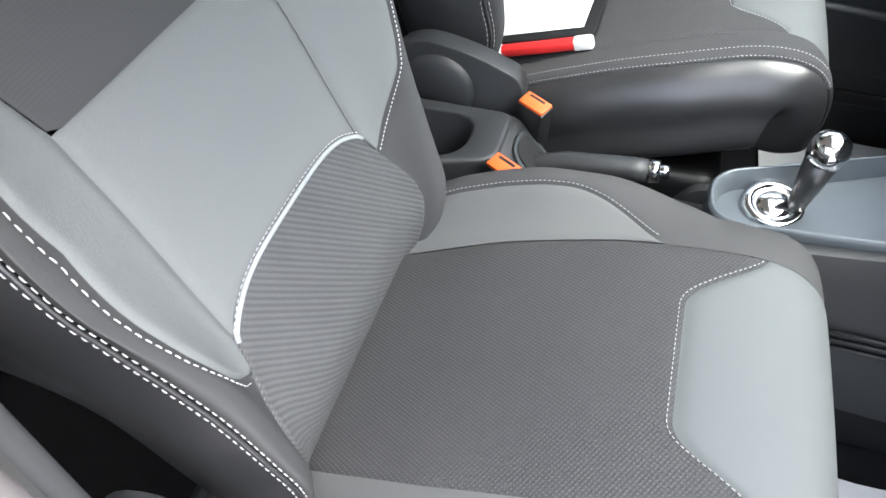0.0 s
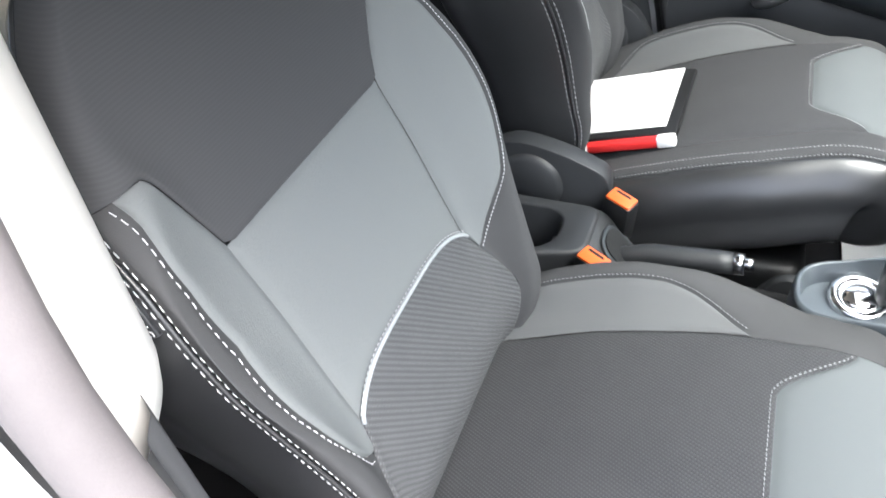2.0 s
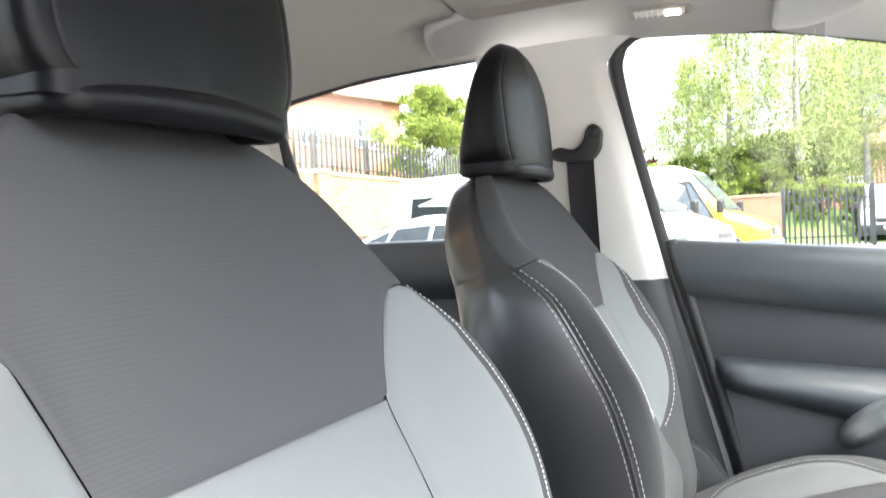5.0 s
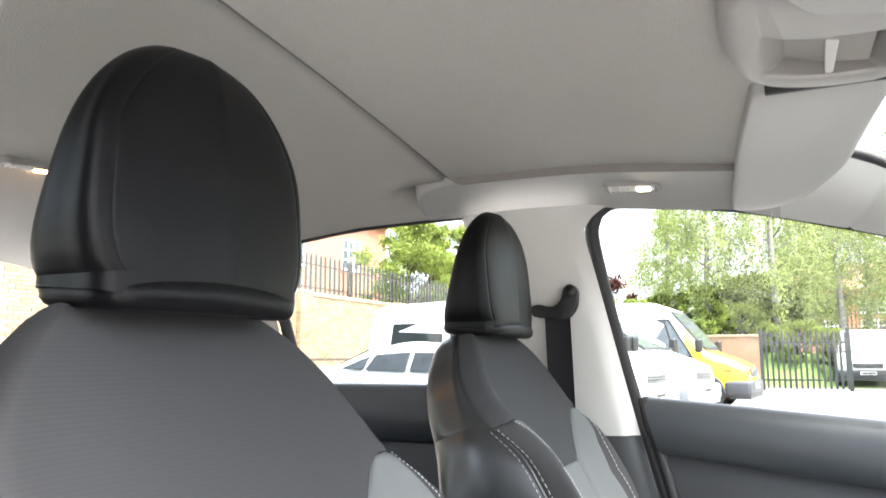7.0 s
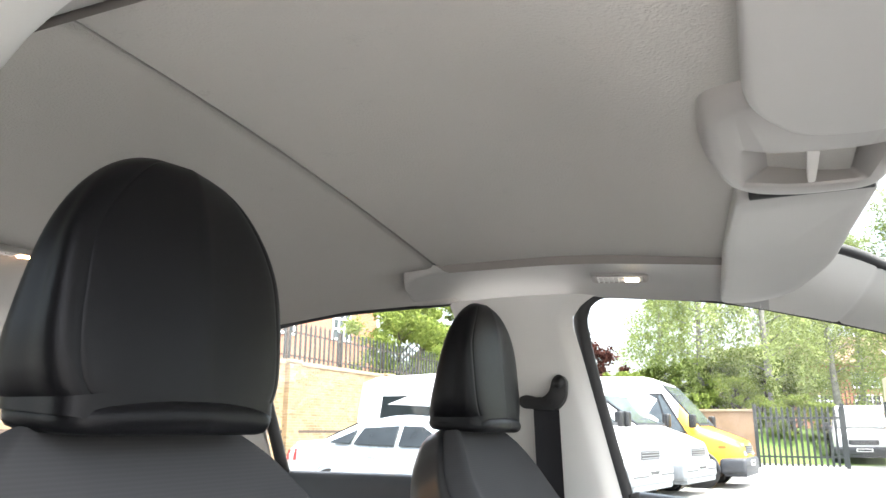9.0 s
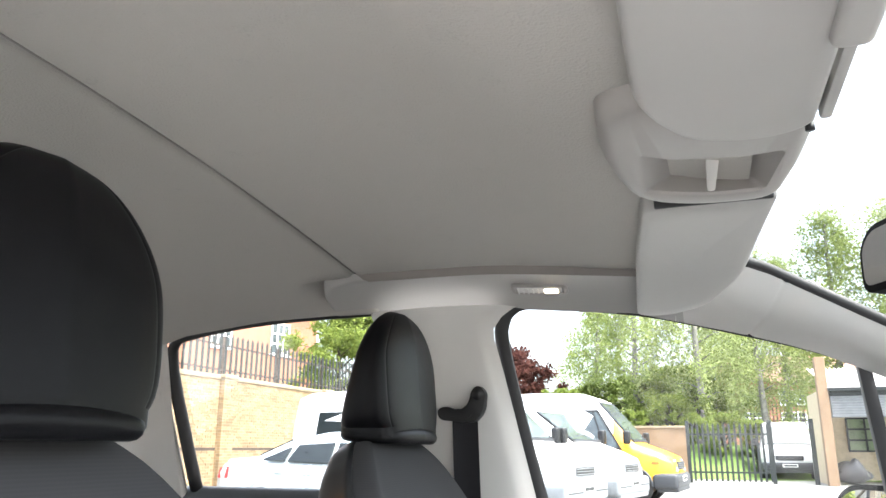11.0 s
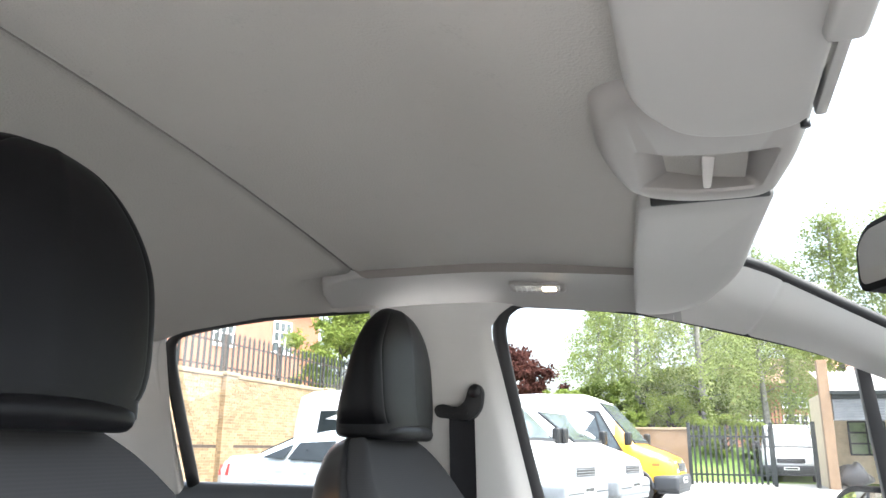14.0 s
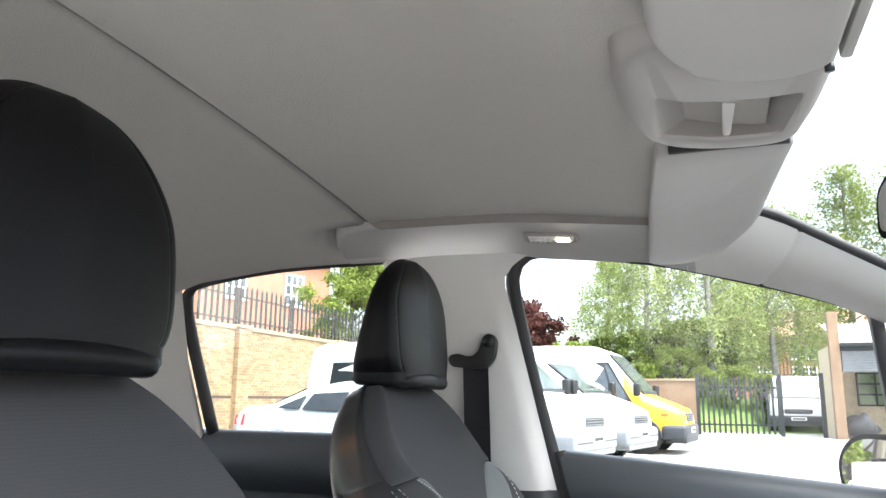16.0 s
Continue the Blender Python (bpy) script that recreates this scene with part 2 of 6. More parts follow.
LEAF_BUSH = leaves("bush_leaf", (0.23, 0.28, 0.065), (0.11, 0.155, 0.034))
PLASTIC_BAG = grain("black_bag", (0.07, 0.07, 0.075), 0.3, fine=30, bump=0.5, depth=0.01)


def varied(m, amount=0.35):
    """Lets single pieces differ in tone."""
    nt, b = m.node_tree, m.node_tree.nodes["Principled BSDF"]
    src = b.inputs["Base Color"].links[0].from_socket
    info, geo, add, hsv = node(m, "ShaderNodeObjectInfo"), node(m, "ShaderNodeNewGeometry"), node(m, "ShaderNodeMath"), node(m, "ShaderNodeHueSaturation")
    nt.links.new(info.outputs["Random"], add.inputs[0])
    nt.links.new(geo.outputs["Random Per Island"], add.inputs[1])
    fr = node(m, "ShaderNodeMath")
    fr.operation = "FRACT"
    nt.links.new(add.outputs[0], fr.inputs[0])
    mr = node(m, "ShaderNodeMapRange")
    mr.inputs["To Min"].default_value, mr.inputs["To Max"].default_value = 1 - amount, 1 + amount * 0.4
    nt.links.new(fr.outputs[0], mr.inputs["Value"])
    nt.links.new(mr.outputs[0], hsv.inputs["Value"])
    nt.links.new(src, hsv.inputs["Color"])
    nt.links.new(hsv.outputs["Color"], b.inputs["Base Color"])


varied(BRICK_BUFF)


# ---- building tools ----
def mesh_object(name, verts, faces, mat, smooth=True):
    me = bpy.data.meshes.new(name)
    me.from_pydata([tuple(v) for v in verts], [], faces)
    me.materials.append(mat)
    if smooth:
        me.shade_smooth()
    return new(name, me)


def under(ob, parent, label=""):
    """Makes ob a part of parent; its mesh stays where it was built."""
    if parent is not None:
        ob.parent = parent
        m = parent.matrix_basis.copy()
        if parent.parent is not None:
            m = parent.parent.matrix_basis @ parent.matrix_parent_inverse @ m
        ob.matrix_parent_inverse = m.inverted()
    if label:
        ob["label"] = label
    return ob


def part(name, shape, mat, parent, label="", smooth=True):
    """Links one mesh, from (verts, faces) or a bmesh, as a part of a thing."""
    if isinstance(shape, bmesh.types.BMesh):
        me = bpy.data.meshes.new(name)
        shape.to_mesh(me)
        shape.free()
        me.materials.append(mat)
        if smooth:
            me.shade_smooth()
            me.set_sharp_from_angle(angle=radians(40))
        return under(new(name, me), parent, label)
    return under(mesh_object(name, *shape, mat, smooth), parent, label)


def thing(name, at, label, category, group="", kind=""):
    ob = new(name)
    ob.empty_display_size = 0.05
    ob.matrix_basis = pose(*at)
    return tagged(ob, label, category, group, kind)


def spline(keys, t):
    """A smooth curve through equally spaced keys, t from 0 to len(keys) - 1."""
    n = len(keys) - 1
    i = min(max(int(t), 0), n - 1)
    f = t - i
    p = [keys[min(max(j, 0), n)] for j in (i - 1, i, i + 1, i + 2)]
    out = []
    for a, b, c, d in zip(*p):
        out.append(b + 0.5 * f * (c - a + f * (2 * a - 5 * b + 4 * c - d + f * (3 * (b - c) + d - a))))
    return out


def lookup(table, x):
    """Linear interpolation in rows of (x, value)."""
    if x <= table[0][0]:
        return table[0][1]
    for (a, p), (b, q) in zip(table, table[1:]):
        if x <= b:
            return p + (q - p) * (x - a) / (b - a)
    return table[-1][1]


def smooth01(x):
    x = min(max(x, 0.0), 1.0)
    return x * x * (3 - 2 * x)


def steps(n, dense=True):
    """Parameters from 0 to 1, closer together at both ends."""
    if not dense:
        return [i / n for i in range(n + 1)]
    e = [0, 0.006, 0.014, 0.026, 0.045]
    return e + [0.045 + 0.91 * i / n for i in range(1, n)] + [1 - x for x in reversed(e)]


def sheet(f, us, vs):
    """A grid of points f(u, v) and its faces."""
    verts = [f(u, v) for v in vs for u in us]
    w = len(us)
    faces = [(j * w + i, j * w + i + 1, (j + 1) * w + i + 1, (j + 1) * w + i) for j in range(len(vs) - 1) for i in range(w - 1)]
    return verts, faces


def flipped(shape):
    return shape[0], [tuple(reversed(f)) for f in shape[1]]


def joined(*shapes):
    verts, faces = [], []
    for v, f in shapes:
        n = len(verts)
        verts += list(v)
        faces += [tuple(i + n for i in q) for q in f]
    return verts, faces


def tube(points, radius, sides=8, caps=True):
    """A round bar along points; radius a number or one for each point."""
    pts = [Vector(p) for p in points]
    n = len(pts)
    r = radius if isinstance(radius, (list, tuple)) else [radius] * n
    verts, faces = [], []
    side = None
    for i, p in enumerate(pts):
        d = (pts[min(i + 1, n - 1)] - pts[max(i - 1, 0)]).normalized()
        if side is None:
            side = d.orthogonal().normalized()
        side = (side - d * side.dot(d)).normalized()
        up = d.cross(side)
        for k in range(sides):
            a = 2 * math.pi * k / sides
            verts.append(p + (side * math.cos(a) + up * math.sin(a)) * r[i])
    for i in range(n - 1):
        for k in range(sides):
            a, b = i * sides + k, i * sides + (k + 1) % sides
            faces.append((a, b, b + sides, a + sides))
    if caps:
        faces.append(tuple(reversed(range(sides))))
        faces.append(tuple(range((n - 1) * sides, n * sides)))
    return verts, faces


def block(x0, x1, y0, y1, z0, z1, bevel=0.0, segments=3, m=None):
    bm = bmesh.new()
    bmesh.ops.create_cube(bm, size=1)
    bmesh.ops.transform(bm, matrix=Matrix.LocRotScale(((x0 + x1) / 2, (y0 + y1) / 2, (z0 + z1) / 2), None, (x1 - x0, y1 - y0, z1 - z0)), verts=bm.verts)
    if bevel:
        bmesh.ops.bevel(bm, geom=bm.edges[:], offset=bevel, segments=segments, affect="EDGES", profile=0.5)
    if m is not None:
        bmesh.ops.transform(bm, matrix=m, verts=bm.verts)
    return bm


def box(x0, x1, y0, y1, z0, z1):
    """A plain box as (verts, faces)."""
    v = [(x, y, z) for z in (z0, z1) for y in (y0, y1) for x in (x0, x1)]
    return v, [(0, 2, 3, 1), (4, 5, 7, 6), (0, 1, 5, 4), (2, 6, 7, 3), (0, 4, 6, 2), (1, 3, 7, 5)]


def prism(outline, depth, axes, bevel=0.0, segments=3, m=None):
    """A plate with the given outline in the plane of two axes ("xy", "xz", "yz"), depth = (from, to) along the third."""
    put = {"xy": lambda a, b, c: (a, b, c), "xz": lambda a, b, c: (a, c, b), "yz": lambda a, b, c: (c, a, b)}[axes]
    bm = bmesh.new()
    lo = [bm.verts.new(put(a, b, depth[0])) for a, b in outline]
    hi = [bm.verts.new(put(a, b, depth[1])) for a, b in outline]
    n = len(outline)
    bm.faces.new(lo)
    bm.faces.new(list(reversed(hi)))
    for i in range(n):
        bm.faces.new((lo[i], hi[i], hi[(i + 1) % n], lo[(i + 1) % n]))
    bmesh.ops.recalc_face_normals(bm, faces=bm.faces)
    if bevel:
        bmesh.ops.bevel(bm, geom=bm.edges[:], offset=bevel, segments=segments, affect="EDGES", profile=0.5, clamp_overlap=True)
    if m is not None:
        bmesh.ops.transform(bm, matrix=m, verts=bm.verts)
    return bm


def rounded(corners, radius, n=5):
    """The outline of a polygon with rounded corners; radius a number or one for each corner."""
    out = []
    k = len(corners)
    for i, p in enumerate(corners):
        r = radius[i] if isinstance(radius, (list, tuple)) else radius
        p, a, b = Vector(p), Vector(corners[i - 1]), Vector(corners[(i + 1) % k])
        da, db = (a - p), (b - p)
        r = min(r, da.length * 0.49, db.length * 0.49)
        s, e = p + da.normalized() * r, p + db.normalized() * r
        for j in range(n + 1):
            t = j / n
            out.append(tuple((1 - t) ** 2 * s + 2 * t * (1 - t) * p + t * t * e))
    return out


def wheel_rings(profile, n=28):
    """A body turned about the y axis: profile rows of (y, radius)."""
    verts = [(r * math.cos(2 * math.pi * i / n), y, r * math.sin(2 * math.pi * i / n)) for y, r in profile for i in range(n)]
    faces = [(j * n + i, j * n + (i + 1) % n, (j + 1) * n + (i + 1) % n, (j + 1) * n + i) for j in range(len(profile) - 1) for i in range(n)]
    return verts, faces


def moved(shape, m):
    return [m @ Vector(v) for v in shape[0]], shape[1]


# ---- the car: shell, lining, doors and windows ----
REAR_TOP = [(-1.35, 1.30), (-0.80, 1.362), (-0.74, 1.380), (-0.54, 1.402), (-0.27, 1.408)]


def roof_edge(x):
    return 1.453 - 0.05 * (x + math.sqrt(x * x + 0.004)) - 0.12 * max(0.0, -0.28 - x) ** 1.3


def roof_z(x, y):
    return roof_edge(x) + 0.034 * (1 - (y / 0.47) ** 2)


def seam_x(y):
    return -0.242 - 0.1117 * y + 0.1335 * y * y


def front_lining(u, v):
    y = -0.47 + 0.94 * u
    x0, x1 = seam_x(y), 0.40
    e = min(u, 1 - u) * 0.94
    x = x0 + (x1 - x0) * v
    return x, y, roof_z(x, y) - 0.034 * smooth01((x - 0.06) / 0.20) * (1 - (y / 0.47) ** 4) - 0.004 + 0.008 * math.exp(-e / 0.006) + 0.016 * math.exp(-(v * 0.6 / 0.005) ** 1.5) - 0.002 * math.exp(-((v * 0.6 - 0.012) / 0.006) ** 2)


def rear_lining(u, v):
    y = -0.60 + 1.20 * u
    x1 = seam_x(min(max(y, -0.47), 0.47)) - 0.001
    x = x1 + (-1.35 - x1) * v
    drop = (roof_edge(x) - lookup(REAR_TOP, x) + 0.002) * max(0.0, (abs(y) - 0.40) / 0.2) ** 1.8
    clear = 0.030 * smooth01((x + 0.395) / 0.03) * smooth01((abs(y) - 0.462) / 0.02) * (1 - smooth01((abs(y) - 0.565) / 0.03))
    return x, y, roof_z(x, min(max(y, -0.47), 0.47)) - drop + clear + 0.014 * math.exp(-(v * 1.0 / 0.004) ** 1.5)


ceiling = part("ceiling", flipped(sheet(front_lining, steps(40), steps(30))), HEADLINER, None)
tagged(ceiling, "warm grey felt headliner over the front seats", "headliner", kind="structure")
ceiling_rear = part("ceiling_rear", sheet(rear_lining, steps(40), steps(30)), HEADLINER, None)
tagged(ceiling_rear, "warm grey felt headliner over the rear seats", "headliner", kind="structure")
seam = part("headliner_seam", tube([(seam_x(-0.46 + 0.92 * i / 60) - 0.0005, -0.46 + 0.92 * i / 60, roof_z(seam_x(-0.46 + 0.92 * i / 60), -0.46 + 0.92 * i / 60) + 0.001) for i in range(61)], 0.0014, 6), PLASTIC_TAUPE, None)
tagged(seam, "dark seam across the felt headliner", "headliner seam", kind="structure")
roof = part("roof", sheet(lambda u, v: (0.42 - 1.80 * u, -0.62 + 1.24 * v, 1.50 + 0.03 * (1 - (2 * v - 1) ** 2) - 0.10 * max(0, 0.9 * u - 0.45) ** 2), steps(12, False), steps(12, False)), PAINT_WHITE, None)
tagged(roof, "white painted steel roof of the car", "car roof", kind="structure")

TOP = [(-0.44, 1.404), (-0.32, 1.403), (-0.10, 1.404), (-0.028, 1.400), (0.02, 1.397), (0.236, 1.376), (0.387, 1.338), (0.51, 1.303), (0.607, 1.260), (1.10, 1.02)]
SCREEN = [(0.30, 0.47, 1.437), (0.419, 0.50, 1.424), (0.50, 0.515, 1.384), (0.588, 0.53, 1.335), (1.15, 0.62, 1.02)]


def window_y(z):
    return 0.68 - 0.18 * (z - 1.03)


def side_rail(sign):
    """The moulded lining between headliner and side windows, with its rounded rear end."""
    def f(u, v):
        start = lookup([(0, -0.266), (0.05, -0.300), (0.12, -0.326), (0.25, -0.348), (0.5, -0.368), (1, -0.385)], v)
        x = start + (0.315 - start) * u
        front = smooth01((x - 0.225) / 0.09)
        corner = spline(SCREEN, lookup([(p[0], i) for i, p in enumerate(SCREEN)], max(x + 0.02, 0.30)))
        inner = (0.463 + (corner[1] - 0.463) * front, roof_edge(x) + 0.004 + (corner[2] - roof_edge(x) - 0.004) * front)
        outer = (window_y(lookup(TOP, x)) - 0.004 * front, lookup(TOP, x))
        y = inner[0] + (outer[0] - inner[0]) * v
        z = inner[1] + (outer[1] - inner[1]) * v
        lip = smooth01(v / 0.03) * (1 - 0.75 * v)
        y -= 0.014 * math.sin(math.pi * v) * front
        z -= 0.017 * lip * (1 - v) * (1 - front) + (0.018 * front - 0.006) * math.sin(math.pi * v) + 0.008 * math.exp(-u * 0.7 / 0.05) * math.sin(math.pi * v)
        return x, sign * y, z + 0.03 * math.exp(-u * 0.7 / 0.003)
    s = sheet(f, steps(30), steps(14))
    return s if sign > 0 else flipped(s)


for sign, side in ((1, "left"), (-1, "right")):
    ob = part("rail_trim", flipped(side_rail(sign)), PLASTIC_VISOR, None)
    tagged(ob, "pale grey moulded roof rail trim above the front door", "roof trim", kind="structure")
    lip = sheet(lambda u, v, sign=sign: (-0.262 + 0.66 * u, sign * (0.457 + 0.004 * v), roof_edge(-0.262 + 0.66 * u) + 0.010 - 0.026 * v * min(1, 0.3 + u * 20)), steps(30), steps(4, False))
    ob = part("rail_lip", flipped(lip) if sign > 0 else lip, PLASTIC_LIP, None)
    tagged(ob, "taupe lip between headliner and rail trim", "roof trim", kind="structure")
    # dark tube drawn for the shade where lining and rail meet
    ob = part("rail_gap", tube([(-0.262 + 0.66 * i / 40, sign * 0.4555, roof_edge(-0.262 + 0.66 * i / 40) + 0.0035) for i in range(41)], 0.0034, 6), PLASTIC_DARK, None)
    tagged(ob, "dark strip for the shade between headliner and rail trim", "roof trim", kind="structure")
    side_skin = sheet(lambda u, v, sign=sign: (0.44 - 1.84 * u, sign * (0.615 + 0.035 * v), 1.515 - 0.10 * max(0, 0.9 * u - 0.45) ** 2 - (0.105 + 0.04 * max(0, u - 0.55)) * v), steps(16, False), steps(6, False))
    ob = part("roof_side", side_skin, PAINT_WHITE, None)
    tagged(ob, "white painted roof side above the doors", "car roof", kind="structure")

    def a_pillar(u, v, sign=sign):
        x = 0.30 + 0.85 * u - 0.035 * v * min(1.0, u * 6)
        t = lookup(TOP, x)
        outer = Vector((x, window_y(t) - 0.004, t))
        k = lookup([(p[0], i) for i, p in enumerate(SCREEN)], x + 0.02)
        inner = Vector(spline(SCREEN, k))
        p = inner.lerp(outer, v)
        p.y -= 0.014 * math.sin(math.pi * v)
        p.z -= 0.012 * math.sin(math.pi * v) - 0.004 * math.exp(-abs(u - 0.184) / 0.004)
        return p.x, sign * p.y, p.z
    s = sheet(a_pillar, [0, 0.04, 0.08, 0.12, 0.155, 0.175, 0.180, 0.184, 0.188, 0.193] + [0.193 + 0.807 * i / 14 for i in range(1, 15)], steps(10, False))
    ob = part("pillar_trim_front", flipped(s) if sign > 0 else s, PLASTIC_LIGHT, None)
    tagged(ob, "pale grey trim along the windscreen pillar", "pillar trim", kind="structure")

    def b_pillar(u, v, sign=sign):
        foot = 0.965 if sign > 0 else 0.908
        z = foot + (1.40 - foot) * v
        xf = 0.047 - 0.215 * (z - 0.965) + 0.06 * max(0, (z - 1.345) / 0.055) ** 2
        xb = -0.245 - 0.03 * v - 0.09 * max(0, v - 0.85)
        x = xb + (xf - xb) * u
        y = 0.648 - 0.14 * (z - 0.965) - 0.022 * math.sin(math.pi * min(max(u, 0.0), 1.0)) ** 0.8 - 0.03 * smooth01((v - 0.7) / 0.3) * 0.4
        y += (0.02 if sign > 0 else 0.042) * smooth01((u - 0.90) / 0.10) + 0.02 * smooth01((0.07 - u) / 0.07)
        if sign < 0:
            xf += -0.012 - 0.030 * max(0, (0.95 - z) / 0.04) ** 2
            along, out = spline([(xb, 0.652), (xb + 0.03, 0.625), (xf - 0.13, 0.600), (xf - 0.072, 0.592), (xf - 0.042, 0.604), (xf - 0.018, 0.640), (xf, 0.690)], u * 6)
            x, y = along, out - 0.14 * (z - 0.965) - 0.012 * smooth01((v - 0.7) / 0.3)
        return x, sign * y, z
    s = sheet(b_pillar, steps(24), steps(20))
    ob = part("pillar_trim_middle", flipped(s) if sign > 0 else s, PLASTIC_LIGHT, None)
    tagged(ob, "pale grey upper trim of the pillar between the doors", "pillar trim", kind="structure")

    def b_lower(u, v, sign=sign):
        z = 0.30 + (0.966 - 0.30) * v
        xf = 0.047 - 0.24 * (z - 0.966)
        xb = -0.25 - 0.05 * (0.966 - z)
        y = 0.652 + 0.03 * (1 - v) - 0.020 * math.sin(math.pi * u) ** 0.8 + 0.02 * (smooth01((u - 0.93) / 0.07) + smooth01((0.07 - u) / 0.07))
        return xb + (xf - xb) * u, sign * y, z
    s = sheet(b_lower, steps(20), steps(14))
    # same trim both sides; daylight at the open doorway is put into a paler grey
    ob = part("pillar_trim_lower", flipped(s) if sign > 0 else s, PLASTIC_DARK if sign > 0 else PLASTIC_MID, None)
    tagged(ob, "charcoal lower trim of the pillar between the doors, coloured paler on the daylit doorway side", "pillar trim", kind="structure")

# ---- door seals and the body round the open driver's doorway ----
def doorway_line(sign, out=0.0, r=0.0):
    pts = []
    for x, z in [(0.62, 1.268), (0.51, 1.308), (0.387, 1.343), (0.236, 1.380), (0.05, 1.402), (0.0, 1.396), (-0.02, 1.372), (-0.022, 1.33), (0.0, 1.20), (0.036, 1.03), (0.09, 0.84), (0.15, 0.64), (0.19, 0.45), (0.24, 0.36), (0.36, 0.32), (1.0, 0.32)]:
        y = window_y(z) if z > 1.0 else 0.685
        pts.append((x + r, sign * (y + out), z))
    return pts


def smooth_line(pts, n=4):
    return [spline(pts, i / n) for i in range((len(pts) - 1) * n + 1)]


seal = part("door_seal", tube(smooth_line(doorway_line(-1, 0.018)), 0.020, 12), SEAL, None)
tagged(seal, "grey rubber seal round the open driver's doorway", "door seal", kind="structure")
body = part("pillar_body", sheet(lambda u, v: (lookup([(0.3, 0.24), (0.64, 0.13), (1.03, 0.016), (1.39, -0.045)], 0.3 + 1.1 * u) - 0.30 * v + 0.012 - 0.05 * (1 - v), -(window_y(max(1.0, 0.3 + 1.1 * u)) + 0.022 + 0.05 * smooth01(v * 3)), 0.3 + 1.1 * u), steps(20, False), steps(10, False)), PAINT_WHITE, None)
tagged(body, "white painted pillar beside the open doorway", "car body", kind="structure")
seal2 = part("door_seal_left", tube(smooth_line(doorway_line(1, 0.004)), [0.007 if i < 17 else min(0.014, 0.007 + 0.0012 * (i - 17)) for i in range(61)], 10), RUBBER, None)
tagged(seal2, "black rubber seal round the passenger window", "door seal", kind="structure")
sill = part("sill", block(-0.9, 1.1, -0.80, -0.60, 0.24, 0.36, 0.03), PAINT_WHITE, None)
tagged(sill, "white painted door sill", "sill", kind="structure")

# windscreen and its dark border
def screen(u, v):
    x = 0.32 + 0.90 * v
    k = lookup([(p[0], i) for i, p in enumerate(SCREEN)], x)
    e = spline(SCREEN, k)
    y = (2 * u - 1) * e[1]
    return x + 0.10 * (1 - (2 * u - 1) ** 2), y, e[2] + 0.02 * (1 - (2 * u - 1) ** 2) + 0.012
windscreen = part("windscreen", sheet(screen, steps(16, False), steps(16, False)), GLASS_SCREEN, None)
tagged(windscreen, "clear laminated windscreen reaching up over the front seats", "windscreen", kind="structure")
for sign in (1, -1):
    ob = part("screen_border", tube([(p[0], sign * (p[1] + 0.004), p[2] + 0.010) for p in smooth_line(SCREEN)], 0.010, 8), RUBBER, None)
    tagged(ob, "black border of the windscreen", "seal", kind="structure")

# side windows
for sign in (1, -1):
    if sign > 0:
        outline = [(0.035, 1.03), (-0.02, 1.33), (0.0, 1.38), (0.05, 1.395), (0.236, 1.374), (0.387, 1.336), (0.607, 1.255), (1.02, 1.02), (0.53, 1.0)]
        verts = [(x, sign * (window_y(z) + 0.012), z) for x, z in outline]
        ob = part("window_1", (verts, [tuple(range(len(verts)))]), GLASS, None, smooth=False)
        tagged(ob, "clear passenger door window", "window", kind="structure")
        ob.visible_shadow = False
    outline = [(-0.74, 1.045), (-0.80, 1.345), (-0.77, 1.372), (-0.54, 1.398), (-0.27, 1.404), (-0.25, 1.04)]
    verts = [(x, sign * (window_y(z) + 0.012), z) for x, z in outline]
    ob = part("window_2" if sign > 0 else "window_3", (verts, [tuple(range(len(verts)))]), GLASS, None, smooth=False)
    tagged(ob, "clear rear door window", "window", kind="structure")
    ob.visible_shadow = False
    line = [(-0.27, 1.408), (-0.54, 1.402), (-0.74, 1.380), (-0.785, 1.365), (-0.797, 1.335), (-0.785, 1.25), (-0.738, 1.045)]
    ob = part("window_seal", tube(smooth_line([(x, sign * (window_y(z) + 0.004), z) for x, z in line]), [0.007 if i < 8 else min(0.014, 0.007 + 0.001 * (i - 8)) for i in range(25)], 10), RUBBER, None)
    tagged(ob, "black rubber seal round the rear door window", "door seal", kind="structure")
    inner = [(-0.60, 1.412), (-0.76, 1.392), (-0.812, 1.372), (-0.824, 1.335), (-0.812, 1.25), (-0.766, 1.04), (-0.745, 0.95)]
    ob = part("door_frame", tube(smooth_line([(x, sign * (window_y(z) - 0.010), z) for x, z in inner]), [0.006] * 6 + [0.012] * 19, 10), PLASTIC_LIGHT, None)
    tagged(ob, "pale grey frame round the rear door window", "door frame", kind="structure")

    def c_pillar(u, v, sign=sign):
        z = 0.95 + 0.46 * v
        x = -0.755 - 0.05 * v - 0.42 * u
        return x, sign * (0.665 - 0.13 * (z - 0.95) - 0.02 * math.sin(math.pi * min(1, u * 2)) - 0.10 * u * u), z
    s = sheet(c_pillar, steps(14), steps(10, False))
    ob = part("pillar_trim_rear", s if sign > 0 else flipped(s), PLASTIC_LIGHT, None)
    tagged(ob, "pale grey trim of the rear pillar", "pillar trim", kind="structure")
    ob = part("sill_inner", block(-1.2, 1.1, sign * 0.70 - 0.01, sign * 0.70 + 0.01, 0.2, 0.34), PLASTIC_BLACK, None)
    tagged(ob, "black inner sill", "sill", kind="structure")


# ---- doors with their lining ----
def X0(z):
    return 0.052 + 0.27 * (1.035 - z)


